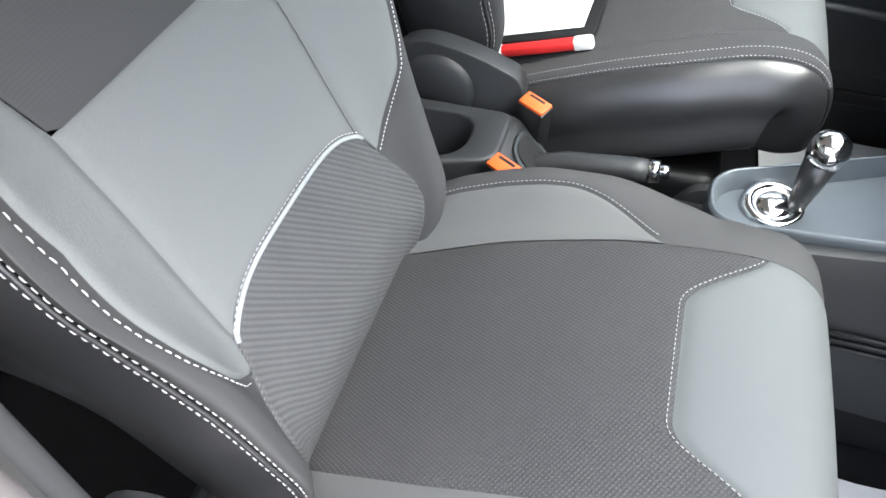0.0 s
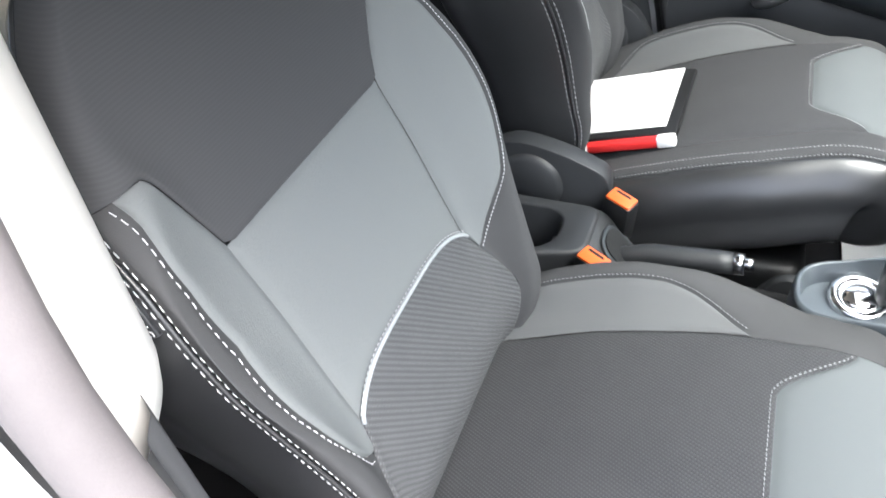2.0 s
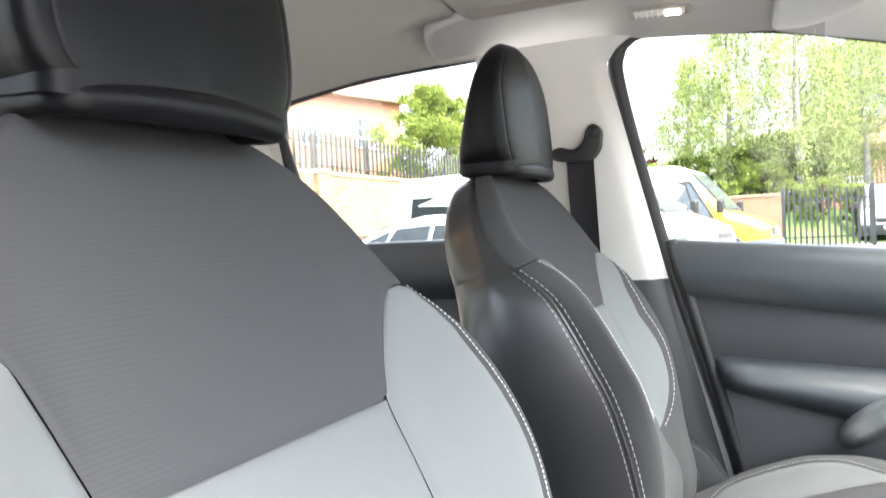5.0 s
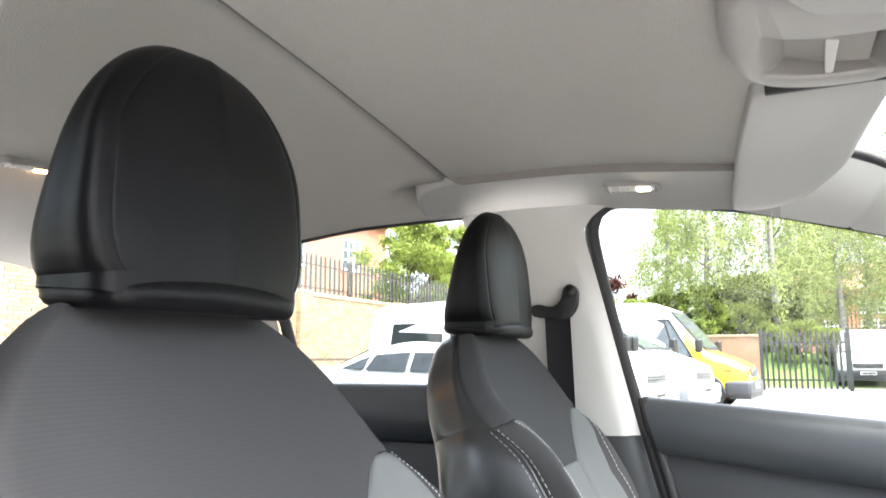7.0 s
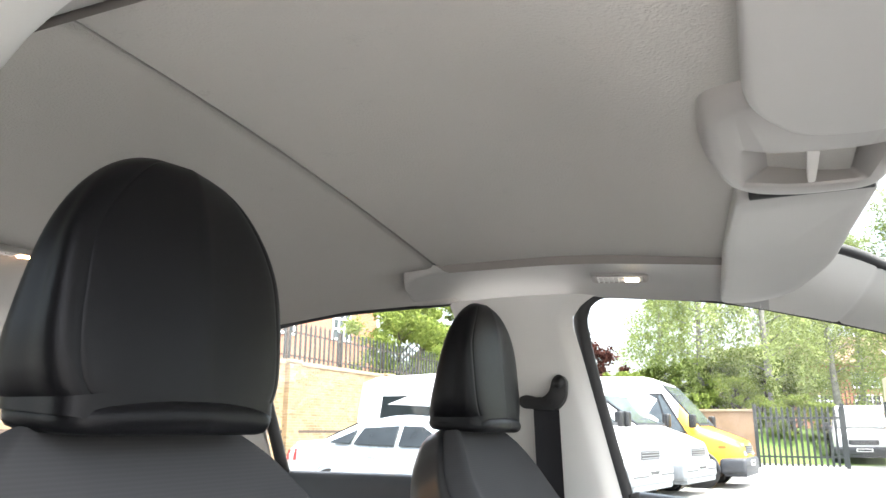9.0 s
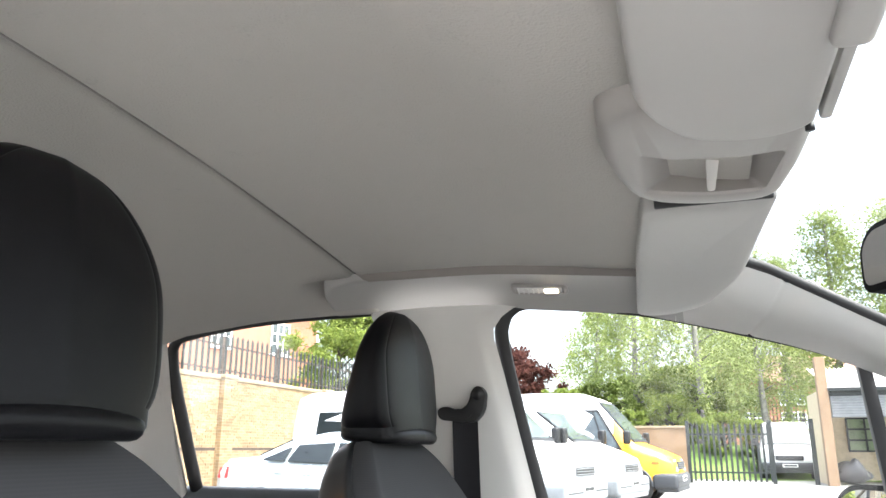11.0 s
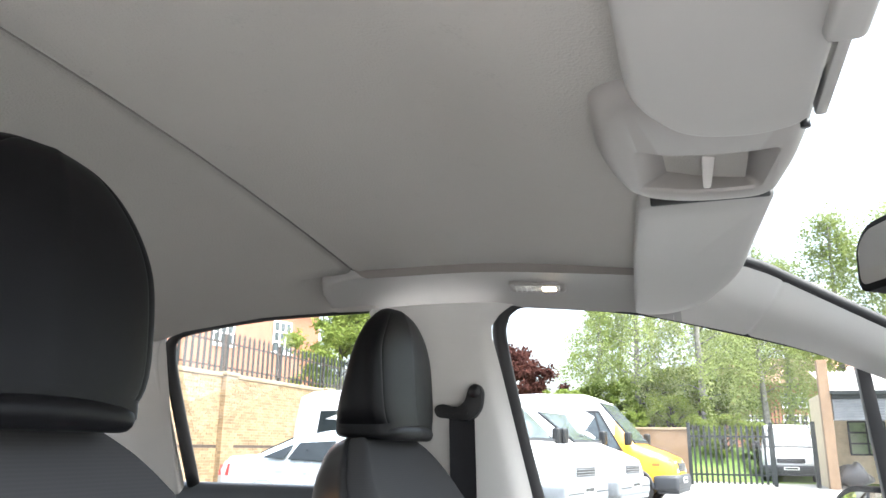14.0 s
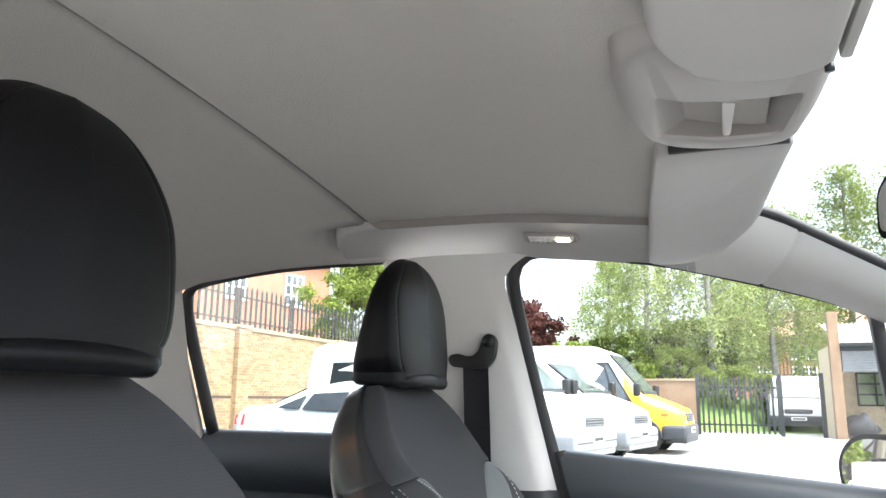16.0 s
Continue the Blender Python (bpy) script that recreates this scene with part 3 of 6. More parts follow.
passenger_door = thing("passenger_door", (0.5, 0.70, 0.34), "closed charcoal front passenger door with armrest and silver pull", "car door")


def door_part(name, za, zb, f, mat, x1=1.0, label="", xr=X0):
    def g(u, v):
        z = za(u) + (zb(u) - za(u)) * v
        x = xr(z) + (x1 - xr(z)) * u
        return x, f(u, v), z
    return part(name, flipped(sheet(g, steps(34), steps(18))), mat, passenger_door, label)


def sill_z(u):
    return 1.037 - 0.080 * u


upper_pad = door_part("upper_pad", lambda u: sill_z(u) - 0.105 - 0.025 * u, sill_z, lambda u, v: 0.700 - 0.045 * math.sin(math.pi * min(1, 0.08 + v * 0.92)) ** 0.3, PLASTIC_DOOR, label="blue-grey moulded top of the door lining")
insert = door_part("insert", lambda u: 0.805, lambda u: sill_z(u) - 0.104 - 0.025 * u, lambda u, v: 0.688 - 0.006 * math.sin(math.pi * v), PLASTIC_INSERT, label="dark recessed door insert")
armrest = door_part("armrest", lambda u: 0.765 - 0.20 * u, lambda u: 0.822 - 0.05 * u, lambda u, v: 0.690 - 0.060 * math.sin(math.pi * min(1, 0.06 + v * 0.94)) ** 0.55 * smooth01(u / 0.05 + 0.15), PLASTIC_DOOR, label="blue-grey padded armrest")
lower = door_part("lower_panel", lambda u: 0.34, lambda u: 0.768 - 0.20 * u, lambda u, v: 0.690 - 0.025 * math.sin(math.pi * min(1, v + 0.02)) ** 0.5, PLASTIC_DARK, label="charcoal lower door panel")
part("map_pocket", prism(rounded([(0.40, 0.545), (0.95, 0.512), (0.95, 0.395), (0.44, 0.425)], [0.04, 0.02, 0.02, 0.04]), (0.632, 0.676), "xz", 0.010, 3), PLASTIC_DARK, passenger_door, "charcoal door pocket")
part("pocket_rim", tube(smooth_line([(0.42, 0.640, 0.540), (0.60, 0.636, 0.536), (0.78, 0.636, 0.526), (0.95, 0.640, 0.514)]), 0.007, 8), PLASTIC_MID, passenger_door, "mid grey rim of the pocket")
skin = part("outer_skin", prism([(-0.02, 1.020), (1.05, 0.94), (1.05, 0.34), (0.08, 0.34)], (0.725, 0.74), "xz"), PAINT_WHITE, passenger_door, "white painted outer skin")
pull = part("pull_handle", tube(smooth_line([(0.325, 0.645, 0.690), (0.345, 0.628, 0.715), (0.385, 0.615, 0.750), (0.45, 0.612, 0.79), (0.54, 0.62, 0.80)]), [0.012, 0.016, 0.02, 0.022, 0.024, 0.025, 0.025, 0.025, 0.025, 0.025, 0.024, 0.024, 0.022, 0.021, 0.02, 0.018, 0.016], 12), SATIN, passenger_door, "satin silver door pull")
edge = part("edge_seal", tube([(X0(z), 0.678, z) for z in (1.035, 0.95, 0.85, 0.75, 0.65, 0.55, 0.40)], 0.011, 8), RUBBER, passenger_door, "black rubber edge seal")

for sign, name in ((1, "rear_door_left"), (-1, "rear_door_right")):
    door = thing(name, (-0.5, sign * 0.70, 0.34), "closed charcoal lined rear door", "car door")
    s = sheet(lambda u, v, sign=sign: (-0.25 - 0.55 * u, sign * (0.705 - 0.055 * math.sin(math.pi * min(1, 0.06 + 0.94 * v)) ** 0.28), 0.93 + 0.125 * v), steps(14), steps(14))
    part("upper_pad", s if sign > 0 else flipped(s), PLASTIC_DOOR, door, "blue-grey moulded top of the door lining")
    s = sheet(lambda u, v, sign=sign: (-0.25 - 0.55 * u, sign * (0.690 - 0.02 * math.sin(math.pi * v)), 0.34 + 0.60 * v), steps(10), steps(10))
    part("lower_panel", s if sign > 0 else flipped(s), PLASTIC_DARK, door)
    part("outer_skin", block(-0.85, -0.25, *sorted((sign * 0.725, sign * 0.74)), 0.34, 1.04, 0.005), PAINT_WHITE, door, "white painted outer skin")

# ---- floor, mats, rear of the cabin ----
floor = part("floor", sheet(lambda u, v: (-1.25 + 2.35 * u, -0.70 + 1.40 * v, 0.205 + 0.02 * math.sin(9 * u) * 0.2), steps(20, False), steps(14, False)), CARPET, None)
tagged(floor, "black carpeted car floor", "car floor", kind="structure")
for y in (0.46, -0.36):
    mat_ob = part("paper_mat", sheet(lambda u, v, y=y: (0.60 + 0.42 * u, y - 0.215 + 0.43 * v, 0.222 + 0.01 * noise.noise((u * 4, v * 4, y)) + 0.06 * max(0, u - 0.7)), steps(14, False), steps(14, False)), PAPER, None)
    tagged(mat_ob, "white paper protection mat on the carpet", "floor mat", "paper mats")
firewall = part("firewall", sheet(lambda u, v: (1.02 + 0.10 * math.sin(math.pi * v), -0.70 + 1.40 * u, 0.2 + 0.75 * v), steps(6, False), steps(6, False)), CARPET, None)
tagged(firewall, "black carpeted footwell bulkhead", "bulkhead", kind="structure")
tail = part("wall_rear", sheet(lambda u, v: (-1.28 + 0.12 * v * v, -0.66 + 1.32 * u, 0.2 + 0.78 * v), steps(6, False), steps(6, False)), PLASTIC_DARK, None)
tagged(tail, "charcoal tailgate lining", "tailgate", kind="structure")
bench = thing("rear_bench", (-0.85, 0, 0.25), "dark cloth rear bench seat in the shade", "bench seat")
part("seat_cushion", block(-0.98, -0.55, -0.62, 0.62, 0.28, 0.52, 0.05, 4), CLOTH_DARK, bench)
part("backrest", block(-0.09, 0.09, -0.62, 0.62, 0, 0.56, 0.05, 4, pose(-1.03, 0, 0.42, 0, -18, 0)), CLOTH_DARK, bench)


# ---- the front seats ----
CREST = [(0.54, 0.160), (0.66, 0.180), (0.73, 0.183), (0.78, 0.190), (0.82, 0.205), (0.86, 0.220), (0.89, 0.224), (0.93, 0.220), (0.97, 0.207), (1.006, 0.188), (1.03, 0.176)]
PROUD = [(0.54, 0.02), (0.66, 0.036), (0.75, 0.050), (0.85, 0.056), (0.93, 0.054), (0.97, 0.044), (1.006, 0.026), (1.04, 0.008), (1.08, 0.0)]
FLANK = [(0.54, 0.024), (0.70, 0.030), (0.93, 0.032), (0.97, 0.026), (1.0, 0.006), (1.04, -0.02), (1.08, -0.032)]
EDGE = [(0.54, 0.188), (0.66, 0.201), (0.75, 0.208), (0.80, 0.217), (0.855, 0.228), (0.90, 0.234), (0.95, 0.231), (1.0, 0.222), (1.04, 0.206)]
SHOULDER = [(1.02, 0.190), (1.05, 0.183), (1.075, 0.173), (1.096, 0.160), (1.115, 0.144), (1.13, 0.130), (1.145, 0.112), (1.158, 0.096), (1.170, 0.068), (1.180, 0.0)]
Z_TOP, Z_LOW, Z_DARK = 1.180, 0.55, 0.937


def eased(table, x):
    """A lookup smoothed over two centimetres."""
    return (lookup(table, x - 0.02) + 2 * lookup(table, x) + lookup(table, x + 0.02)) / 4


def back_local(u, z, proud=0.0):
    """The backrest's skin: u 0 front centre, 1 inner seam, 2 crest of the bolster, 3 edge seam, 5 back corner, 6 back centre."""
    a = abs(u)
    e = 1.0
    if z > 1.03:
        e = math.sqrt(max(0.0, 1 - ((z - 1.03) / (Z_TOP - 1.03)) ** 2.6))
    crest = eased(CREST, z) * (1 - smooth01((z - 1.01) / 0.05)) + lookup(SHOULDER, z) * smooth01((z - 1.01) / 0.05)
    p = eased(PROUD, z) * e * (0.74 if u < 0 else 1.0 + proud)
    forward = 0.5 * proud * eased(PROUD, z) if u > 0 else 0.0
    k1 = min(0.133, 0.80 * crest)
    near_top = min(1.0, crest / 0.15)
    k = smooth01((z - 1.01) / 0.06)
    edge = max(crest + 0.010, eased(EDGE, z)) * (1 - k) + (crest + 0.012 * near_top) * k
    thin = smooth01((z - 1.01) / 0.05) * (0.45 if u < 0 else 0.15)
    keys = [(0, 0), (k1, 0.001), (crest, p), (edge, eased(FLANK, z) + forward), (edge + 0.012 * near_top * (1 - 3.2 * thin), -0.045), ((crest - 0.002) * (1 - 0.34 * thin), -0.105), (0, -0.118)]
    s, d = spline(keys, min(a, 5.999))
    if a < 1:
        s, d = k1 * a, 0.001 * a * a
    d = -0.055 + (d + 0.055) * (0.2 + 0.8 * e)
    x = 0.378 - 0.43 * z + 0.006 * math.exp(-((z - 0.70) / 0.07) ** 2) * math.exp(-(a / 1.2) ** 4) - 0.006 * math.exp(-((z - 0.94) / 0.05) ** 2)
    if z < 0.66:
        x -= 2.1 * (0.66 - z) ** 1.65
    return x + 0.92 * d, math.copysign(s, u), z + 0.39 * d


LUMBAR_SIDE = [(1.0, 0.753), (1.14, 0.725), (1.50, 0.663), (1.56, 0.56)]


def lumbar_top(u):
    a = abs(u)
    return 0.777 - 0.024 * a ** 4 if a <= 1 else lookup(LUMBAR_SIDE, a)


def lumbar_side(z):
    """Where the lumbar panel ends towards the side."""
    return lookup([(q, p) for p, q in reversed(LUMBAR_SIDE)], z)


def bolster_inner(z):
    if z <= 0.753:
        return lumbar_side(z)
    return 1 + (1 - (1 - min(max((z - Z_DARK) / 0.0825, 0), 1)) ** 0.25)


def bolster_outer(z, inner=False):
    if inner:
        return lookup([(0.725, 1.06), (0.735, 1.2), (0.768, 1.58), (0.79, 1.86), (0.81, 1.95), (0.84, 1.98), (0.95, 1.95), (1.0, 2.1), (1.0195, 2.25)], z)
    return lookup([(0.725, 1.10), (0.735, 1.34), (0.755, 1.60), (0.78, 1.78), (0.80, 1.83), (0.84, 1.78), (0.90, 1.64), (0.95, 1.76), (1.0, 2.14), (1.0215, 2.44)], z)


def bolster_top(u):
    t = min(max(abs(u) - 1, 0), 1)
    return Z_DARK + 0.0825 * (1 - (1 - t) ** 4)


def upper_low(u):
    a = abs(u)
    return Z_DARK if a <= 1 else (bolster_top(a) if a < 2 else 1.0195)


CUSHION = [(0.025, 0.543), (0.118, 0.582), (0.22, 0.628), (0.32, 0.664), (0.41, 0.689), (0.475, 0.699), (0.525, 0.689), (0.557, 0.655), (0.568, 0.60), (0.562, 0.54)]
RISE = [(0, 0.020), (0.6, 0.032), (1.5, 0.040), (2.4, 0.036), (3.1, 0.020), (3.8, -0.008), (4.4, -0.024), (5.2, -0.026), (6.5, -0.014), (9, 0.0)]
WIDE = [(0, 0.93), (2, 1.0), (3.3, 0.99), (4.3, 0.935), (6, 0.905), (7.5, 0.87), (9, 0.82)]


def cushion_local(u, v, flat=1.0):
    """The cushion's skin: u across as on the backrest, v from the crease (0) over the front edge (9)."""
    x, z = spline(CUSHION, min(v, 8.999))
    x2, z2 = spline(CUSHION, min(v + 0.05, 9))
    x1, z1 = spline(CUSHION, max(min(v, 8.999) - 0.05, 0))
    n = Vector((-(z2 - z1), x2 - x1)).normalized()
    r, w = lookup(RISE, v) * (flat if u > 0 else 1.0), lookup(WIDE, v)
    keys = [(0, 0), (0.152 * w, -0.002), (0.222 * w, r), (0.256 * w, r - 0.034), (0.262 * w, -0.075), (0.245 * w, -0.14), (0, -0.15)]
    a = abs(u)
    s, h = spline(keys, min(a, 5.999))
    if a < 1:
        s, h = 0.152 * w * a, -0.002 * a * a - 0.006 * math.cos(a * math.pi / 2) * math.exp(-((v - 1.6) / 1.4) ** 2)
    return x + n.x * h, math.copysign(s, u), z + n.y * h


def grey_edge(v):
    """How far up the bolster its pale panel reaches."""
    return 1 + 0.74 * smooth01((v - 0.45) / 0.85) ** 0.8 * smooth01((3.72 - v) / 1.1) ** 0.7


def patch_edge(u):
    return 4.06 + 1.22 * smooth01((abs(u) - 0.42) / 0.62) ** 1.3


def front_seat(name, cy, inward, label, rest_x=0.0, slide=0.0, proud=0.0, flat=1.0, lean=0.0):
    """A front seat, its outer side away from inward (+1 or -1 along y)."""
    seat = thing(name, (0.2, cy, 0.25), label, "car seat", "front seats")

    def world(local, dx=0.0):
        def f(u, v):
            x, s, z = local(u, v)
            return Vector((x + dx, cy + inward * s, z))
        return f

    def back_shape(u, z):
        x, s, h = back_local(u, z, proud)
        return x - lean * smooth01((0.86 - z) / 0.22), s, h
    back, cushion = world(back_shape), world(lambda u, v: cushion_local(u, v, flat), slide)

    def normal(f, u, v):
        e = 0.02
        a = f(u + e, v) - f(u - e, v)
        k = 0.004 if f is back else 0.05
        b = f(u, v + k) - f(u, v - k)
        n = a.cross(b) * inward
        if f is cushion:
            n = -n
        return n.normalized() if n.length > 1e-9 else Vector((0, 0, 1))

    def panel(pname, f, ulo, uhi, vlo, vhi, mat, nu=22, nv=26, groove=0.0035, plabel="", puff=0.0):
        """One sewn panel, sunk along its seams. The limits of u may follow v, or those of v follow u."""
        def at(a, b):
            if callable(vlo) or callable(vhi):
                u = ulo + (uhi - ulo) * a
                lo, hi = (vlo(u) if callable(vlo) else vlo), (vhi(u) if callable(vhi) else vhi)
                return u, lo + (hi - lo) * b
            v = vlo + (vhi - vlo) * b
            lo, hi = (ulo(v) if callable(ulo) else ulo), (uhi(v) if callable(uhi) else uhi)
            return lo + (hi - lo) * a, v

        mid = at(0.5, 0.5)
        wide = (f(*at(1, 0.5)) - f(*at(0, 0.5))).length
        tall = (f(*at(0.5, 1)) - f(*at(0.5, 0))).length

        def g(a, b):
            u, v = at(a, b)
            e = min(min(a, 1 - a) * wide, min(b, 1 - b) * tall)
            d = -groove * math.exp(-(e / (0.0045 if groove < 0.0045 else 0.008)) ** 1.5) + puff * (1 - math.exp(-e / 0.03))
            return f(u, v) + normal(f, u, v) * d
        s = sheet(g, steps(nu), steps(nv))
        a0, a1, b1 = g(0.5, 0.5), g(0.52, 0.5), g(0.5, 0.52)
        if (a1 - a0).cross(b1 - a0).dot(normal(f, *mid)) < 0:
            s = flipped(s)
        return part(pname, s, mat, seat, plabel)

    def stitch(f, curve, length=0.0056, gap=0.0032, width=0.0009, rise=0.0007, n=240, thread=None):
        """A row of thread dashes along a curve of (u, v) given for t from 0 to 1."""
        pts = [(f(*curve(i / n)), normal(f, *curve(i / n))) for i in range(n + 1)]
        run, at = 0.0, []
        for (p, _), (q, _) in zip(pts, pts[1:]):
            at.append(run)
            run += (q - p).length
        at.append(run)

        def pick(d):
            i = min(max(sum(1 for x in at if x <= d) - 1, 0), n - 1)
            k = (d - at[i]) / max(at[i + 1] - at[i], 1e-9)
            return pts[i][0].lerp(pts[i + 1][0], k), pts[i][1]
        shapes, d = [], 0.0
        while d + length < run:
            (p, na), (q, nb) = pick(d), pick(d + length)
            side = (q - p).cross(na).normalized() * width / 2
            lift = na * rise
            v = [p - side, p + side, q + side, q - side]
            mid1, mid2 = p.lerp(q, 0.22) + lift, p.lerp(q, 0.78) + lift
            v += [mid1 - side * 0.7, mid1 + side * 0.7, mid2 + side * 0.7, mid2 - side * 0.7]
            shapes.append((v, [(4, 5, 6, 7), (0, 1, 5, 4), (1, 2, 6, 5), (2, 3, 7, 6), (3, 0, 4, 7)]))
            d += length + gap
        part("stitching", joined(*shapes), thread or THREAD, seat, "pale contrast stitching")

    # backrest
    panel("lumbar_panel", back, -1.55, 1.55, Z_LOW, lumbar_top, CLOTH_RIB, 60, 34, plabel="dark ribbed lumbar panel")
    panel("centre_panel", back, -1, 1, lumbar_top, Z_DARK, CLOTH_LIGHT, 30, 24, groove=0.0044, plabel="pale blue-grey cloth centre")
    panel("upper_panel", back, -3, 3, upper_low, Z_TOP, CLOTH_UPPER, 70, 40, groove=0.0022, plabel="dark cloth upper backrest")
    for w in (1, -1):
        panel("bolster", back, (lambda v, w=w: w * bolster_inner(v)), (lambda v, w=w: w * bolster_outer(v, w > 0)), 0.7255, 1.0195, CLOTH_LIGHT, 20, 40, groove=0.0035, plabel="pale blue-grey side bolster")
        panel("bolster_edge", back, (lambda v, w=w: w * (bolster_outer(v, w > 0) if v > 0.7255 else lumbar_side(v))), (lambda v, w=w: w * 3), Z_LOW, 1.0195, CLOTH_DARK, 16, 60, plabel="dark cloth edge of the bolster")
        panel("side_panel", back, w * 3, w * 5, Z_LOW, 1.03, LEATHERETTE, 16, 40, groove=0.001, plabel="black leatherette side of the backrest")
        panel("upper_side_panel", back, w * 3, w * 5, 1.03, Z_TOP, LEATHERETTE, 12, 22, groove=0.0015)
        panel("back_panel", back, w * 5, w * 5.99, Z_LOW, Z_TOP, LEATHERETTE, 8, 26, groove=0.001)
        fine = dict(length=0.0028, gap=0.0018, width=0.0010) if w > 0 else {}
        stitch(back, lambda t, w=w: (w * (bolster_outer(0.727 + 0.29 * t ** 1.6, w > 0) + (0.07 if w > 0 else 0.18)), 0.727 + 0.29 * t ** 1.6), **fine)
        stitch(back, lambda t, w=w: (w * 2.90, 0.60 + 0.415 * t))
        stitch(back, lambda t, w=w: (w * 3.10, 0.58 + 0.435 * t))
        part("edge_piping", tube([back(w * 3.02, 0.57 + 0.45 * i / 60) for i in range(61)], 0.0024, 6), LEATHERETTE, seat)
    pipe = [back(-1.02 + 2.04 * i / 60, lumbar_top(-1.02 + 2.04 * i / 60)) + normal(back, -1.02 + 2.04 * i / 60, 0.775) * -0.001 for i in range(61)]
    part("piping", tube(pipe, 0.0024, 8), PIPING, seat, "pale piping above the lumbar panel")
    stitch(back, lambda t: (-1 + 2 * t, lumbar_top(-1 + 2 * t) + 0.0045), length=0.0036, gap=0.0026, width=0.0009)

    # sewn airbag tag on the outer side
    ta, tb = back(-3.36, 0.974), back(-3.36, 0.934)
    tn = normal(back, -3.36, 0.965)
    along = (tb - ta).normalized()
    across = tn.cross(along)
    tm = Matrix((along, across, tn)).transposed().to_4x4()
    tm.translation = (ta + tb) / 2 + tn * 0.003 + across * 0.010 * inward
    part("airbag_tag", block(-0.015, 0.015, -0.0055, 0.0055, -0.004, 0.0012, 0.001, 1, tm), PLASTIC_DARK, seat, "dark sewn tag")
    text = bpy.data.curves.new("airbag_lettering", "FONT")
    text.body, text.size, text.align_x, text.align_y, text.extrude = "AIRBAG", 0.0080, "CENTER", "CENTER", 0.0003
    letters = new("lettering", text)
    letters.data.materials.append(THREAD)
    under(letters, seat, "white lettering")
    letters.matrix_parent_inverse = seat.matrix_basis.inverted() @ tm @ pose(0, 0, 0.0016)

    # cushion; the passenger seat's inner side has a narrow dark edge and no pale panel
    def rim(v, w):
        return 1.0 if inward < 0 and w > 0 else grey_edge(v)
    panel("cushion_centre", cushion, -1, 1, 0, patch_edge, CLOTH_DOT, 44, 44, plabel="dark dotted cloth cushion")
    panel("front_patch", cushion, -1, 1, patch_edge, 9, CLOTH_PATCH, 40, 36, plabel="pale blue-grey panel at the cushion's front edge")
    for w in (1, -1):
        plain = inward < 0 and w > 0
        edge = 2.1 if plain else 3
        if not plain:
            panel("cushion_bolster", cushion, (lambda v, w=w: w), (lambda v, w=w: w * rim(v, w)), 0.56, 3.71, CLOTH_GREY, 14, 40, groove=0.002, plabel="mid grey cushion bolster")
        panel("bolster_edge", cushion, (lambda v, w=w: w * rim(v, w)), (lambda v, w=w, edge=edge: w * edge), 0, 7.0, CLOTH_DOT if plain else CLOTH_DARK, 22, 56, groove=0.003, plabel="dark cloth edge of the cushion")
        panel("cushion_side", cushion, w * edge, w * 5, 0, 9, LEATHERETTE, 14, 36, plabel="black leatherette side of the cushion")
        panel("front_corner", cushion, w, w * edge, 7.0, 9, LEATHERETTE, 14, 14, groove=0.002)
        panel("cushion_base", cushion, w * 5, w * 5.99, 0, 9, PLASTIC_BLACK, 6, 16, groove=0)
        thin = dict(length=0.0032, gap=0.0022, width=0.0008, rise=0.0007, thread=THREAD_GREY)
        if not plain:
            stitch(cushion, lambda t, w=w: (w * (rim(0.75 + 2.93 * t, w) + 0.07), 0.75 + 2.93 * t), **thin)
        stitch(cushion, lambda t, w=w: (w * (edge - 0.40), 0.3 + 6.2 * t), **thin)
        stitch(cushion, lambda t, w=w: (w * (edge - 0.04), 0.3 + 6.6 * t), **thin)
    stitch(cushion, lambda t: (-0.97 + 1.94 * t, patch_edge(-0.97 + 1.94 * t) - 0.06), **thin)

    # base: side covers, runners
    for w in (1, -1):
        y = cy + w * inward * 0.262
        short = w > 0 and inward < 0
        outl = rounded([(-0.06, 0.60), (0.0, 0.685), (0.10, 0.668), (0.168, 0.640), (0.172, 0.585), (0.15, 0.50), (0.10, 0.42), (-0.05, 0.42)], [0.03, 0.06, 0.05, 0.02, 0.03, 0.03, 0.02, 0.02]) if short else rounded([(-0.06, 0.60), (0.0, 0.685), (0.10, 0.68), (0.16, 0.58), (0.48, 0.50), (0.50, 0.42), (-0.05, 0.42)], [0.03, 0.06, 0.06, 0.05, 0.03, 0.02, 0.02])
        if w > 0 and inward > 0:
            part("runner", block(-0.1, 0.45, y - 0.02, y + 0.02, 0.22, 0.30, 0.006), STEEL_DARK, seat)
            continue
        part("side_cover", prism(outl, (y - 0.018, y + 0.018), "xz", 0.006, 2), PLASTIC_DARK, seat, "charcoal plastic recliner cover")
        part("runner", block(-0.1, 0.45, y - 0.02, y + 0.02, 0.22, 0.30, 0.006), STEEL_DARK, seat)
        part("hinge_boss", moved(wheel_rings([(-0.026, 0.0), (-0.026, 0.045), (-0.018, 0.055), (0.018, 0.055), (0.026, 0.045), (0.026, 0.0)]), Matrix.Translation((0.045, y, 0.605))), PLASTIC_DARK, seat)
    part("pan", block(-0.05, 0.48, cy - 0.22, cy + 0.22, 0.28, 0.48, 0.03), PLASTIC_BLACK, seat)

    # headrest
    zb, zt = 1.164, 1.353

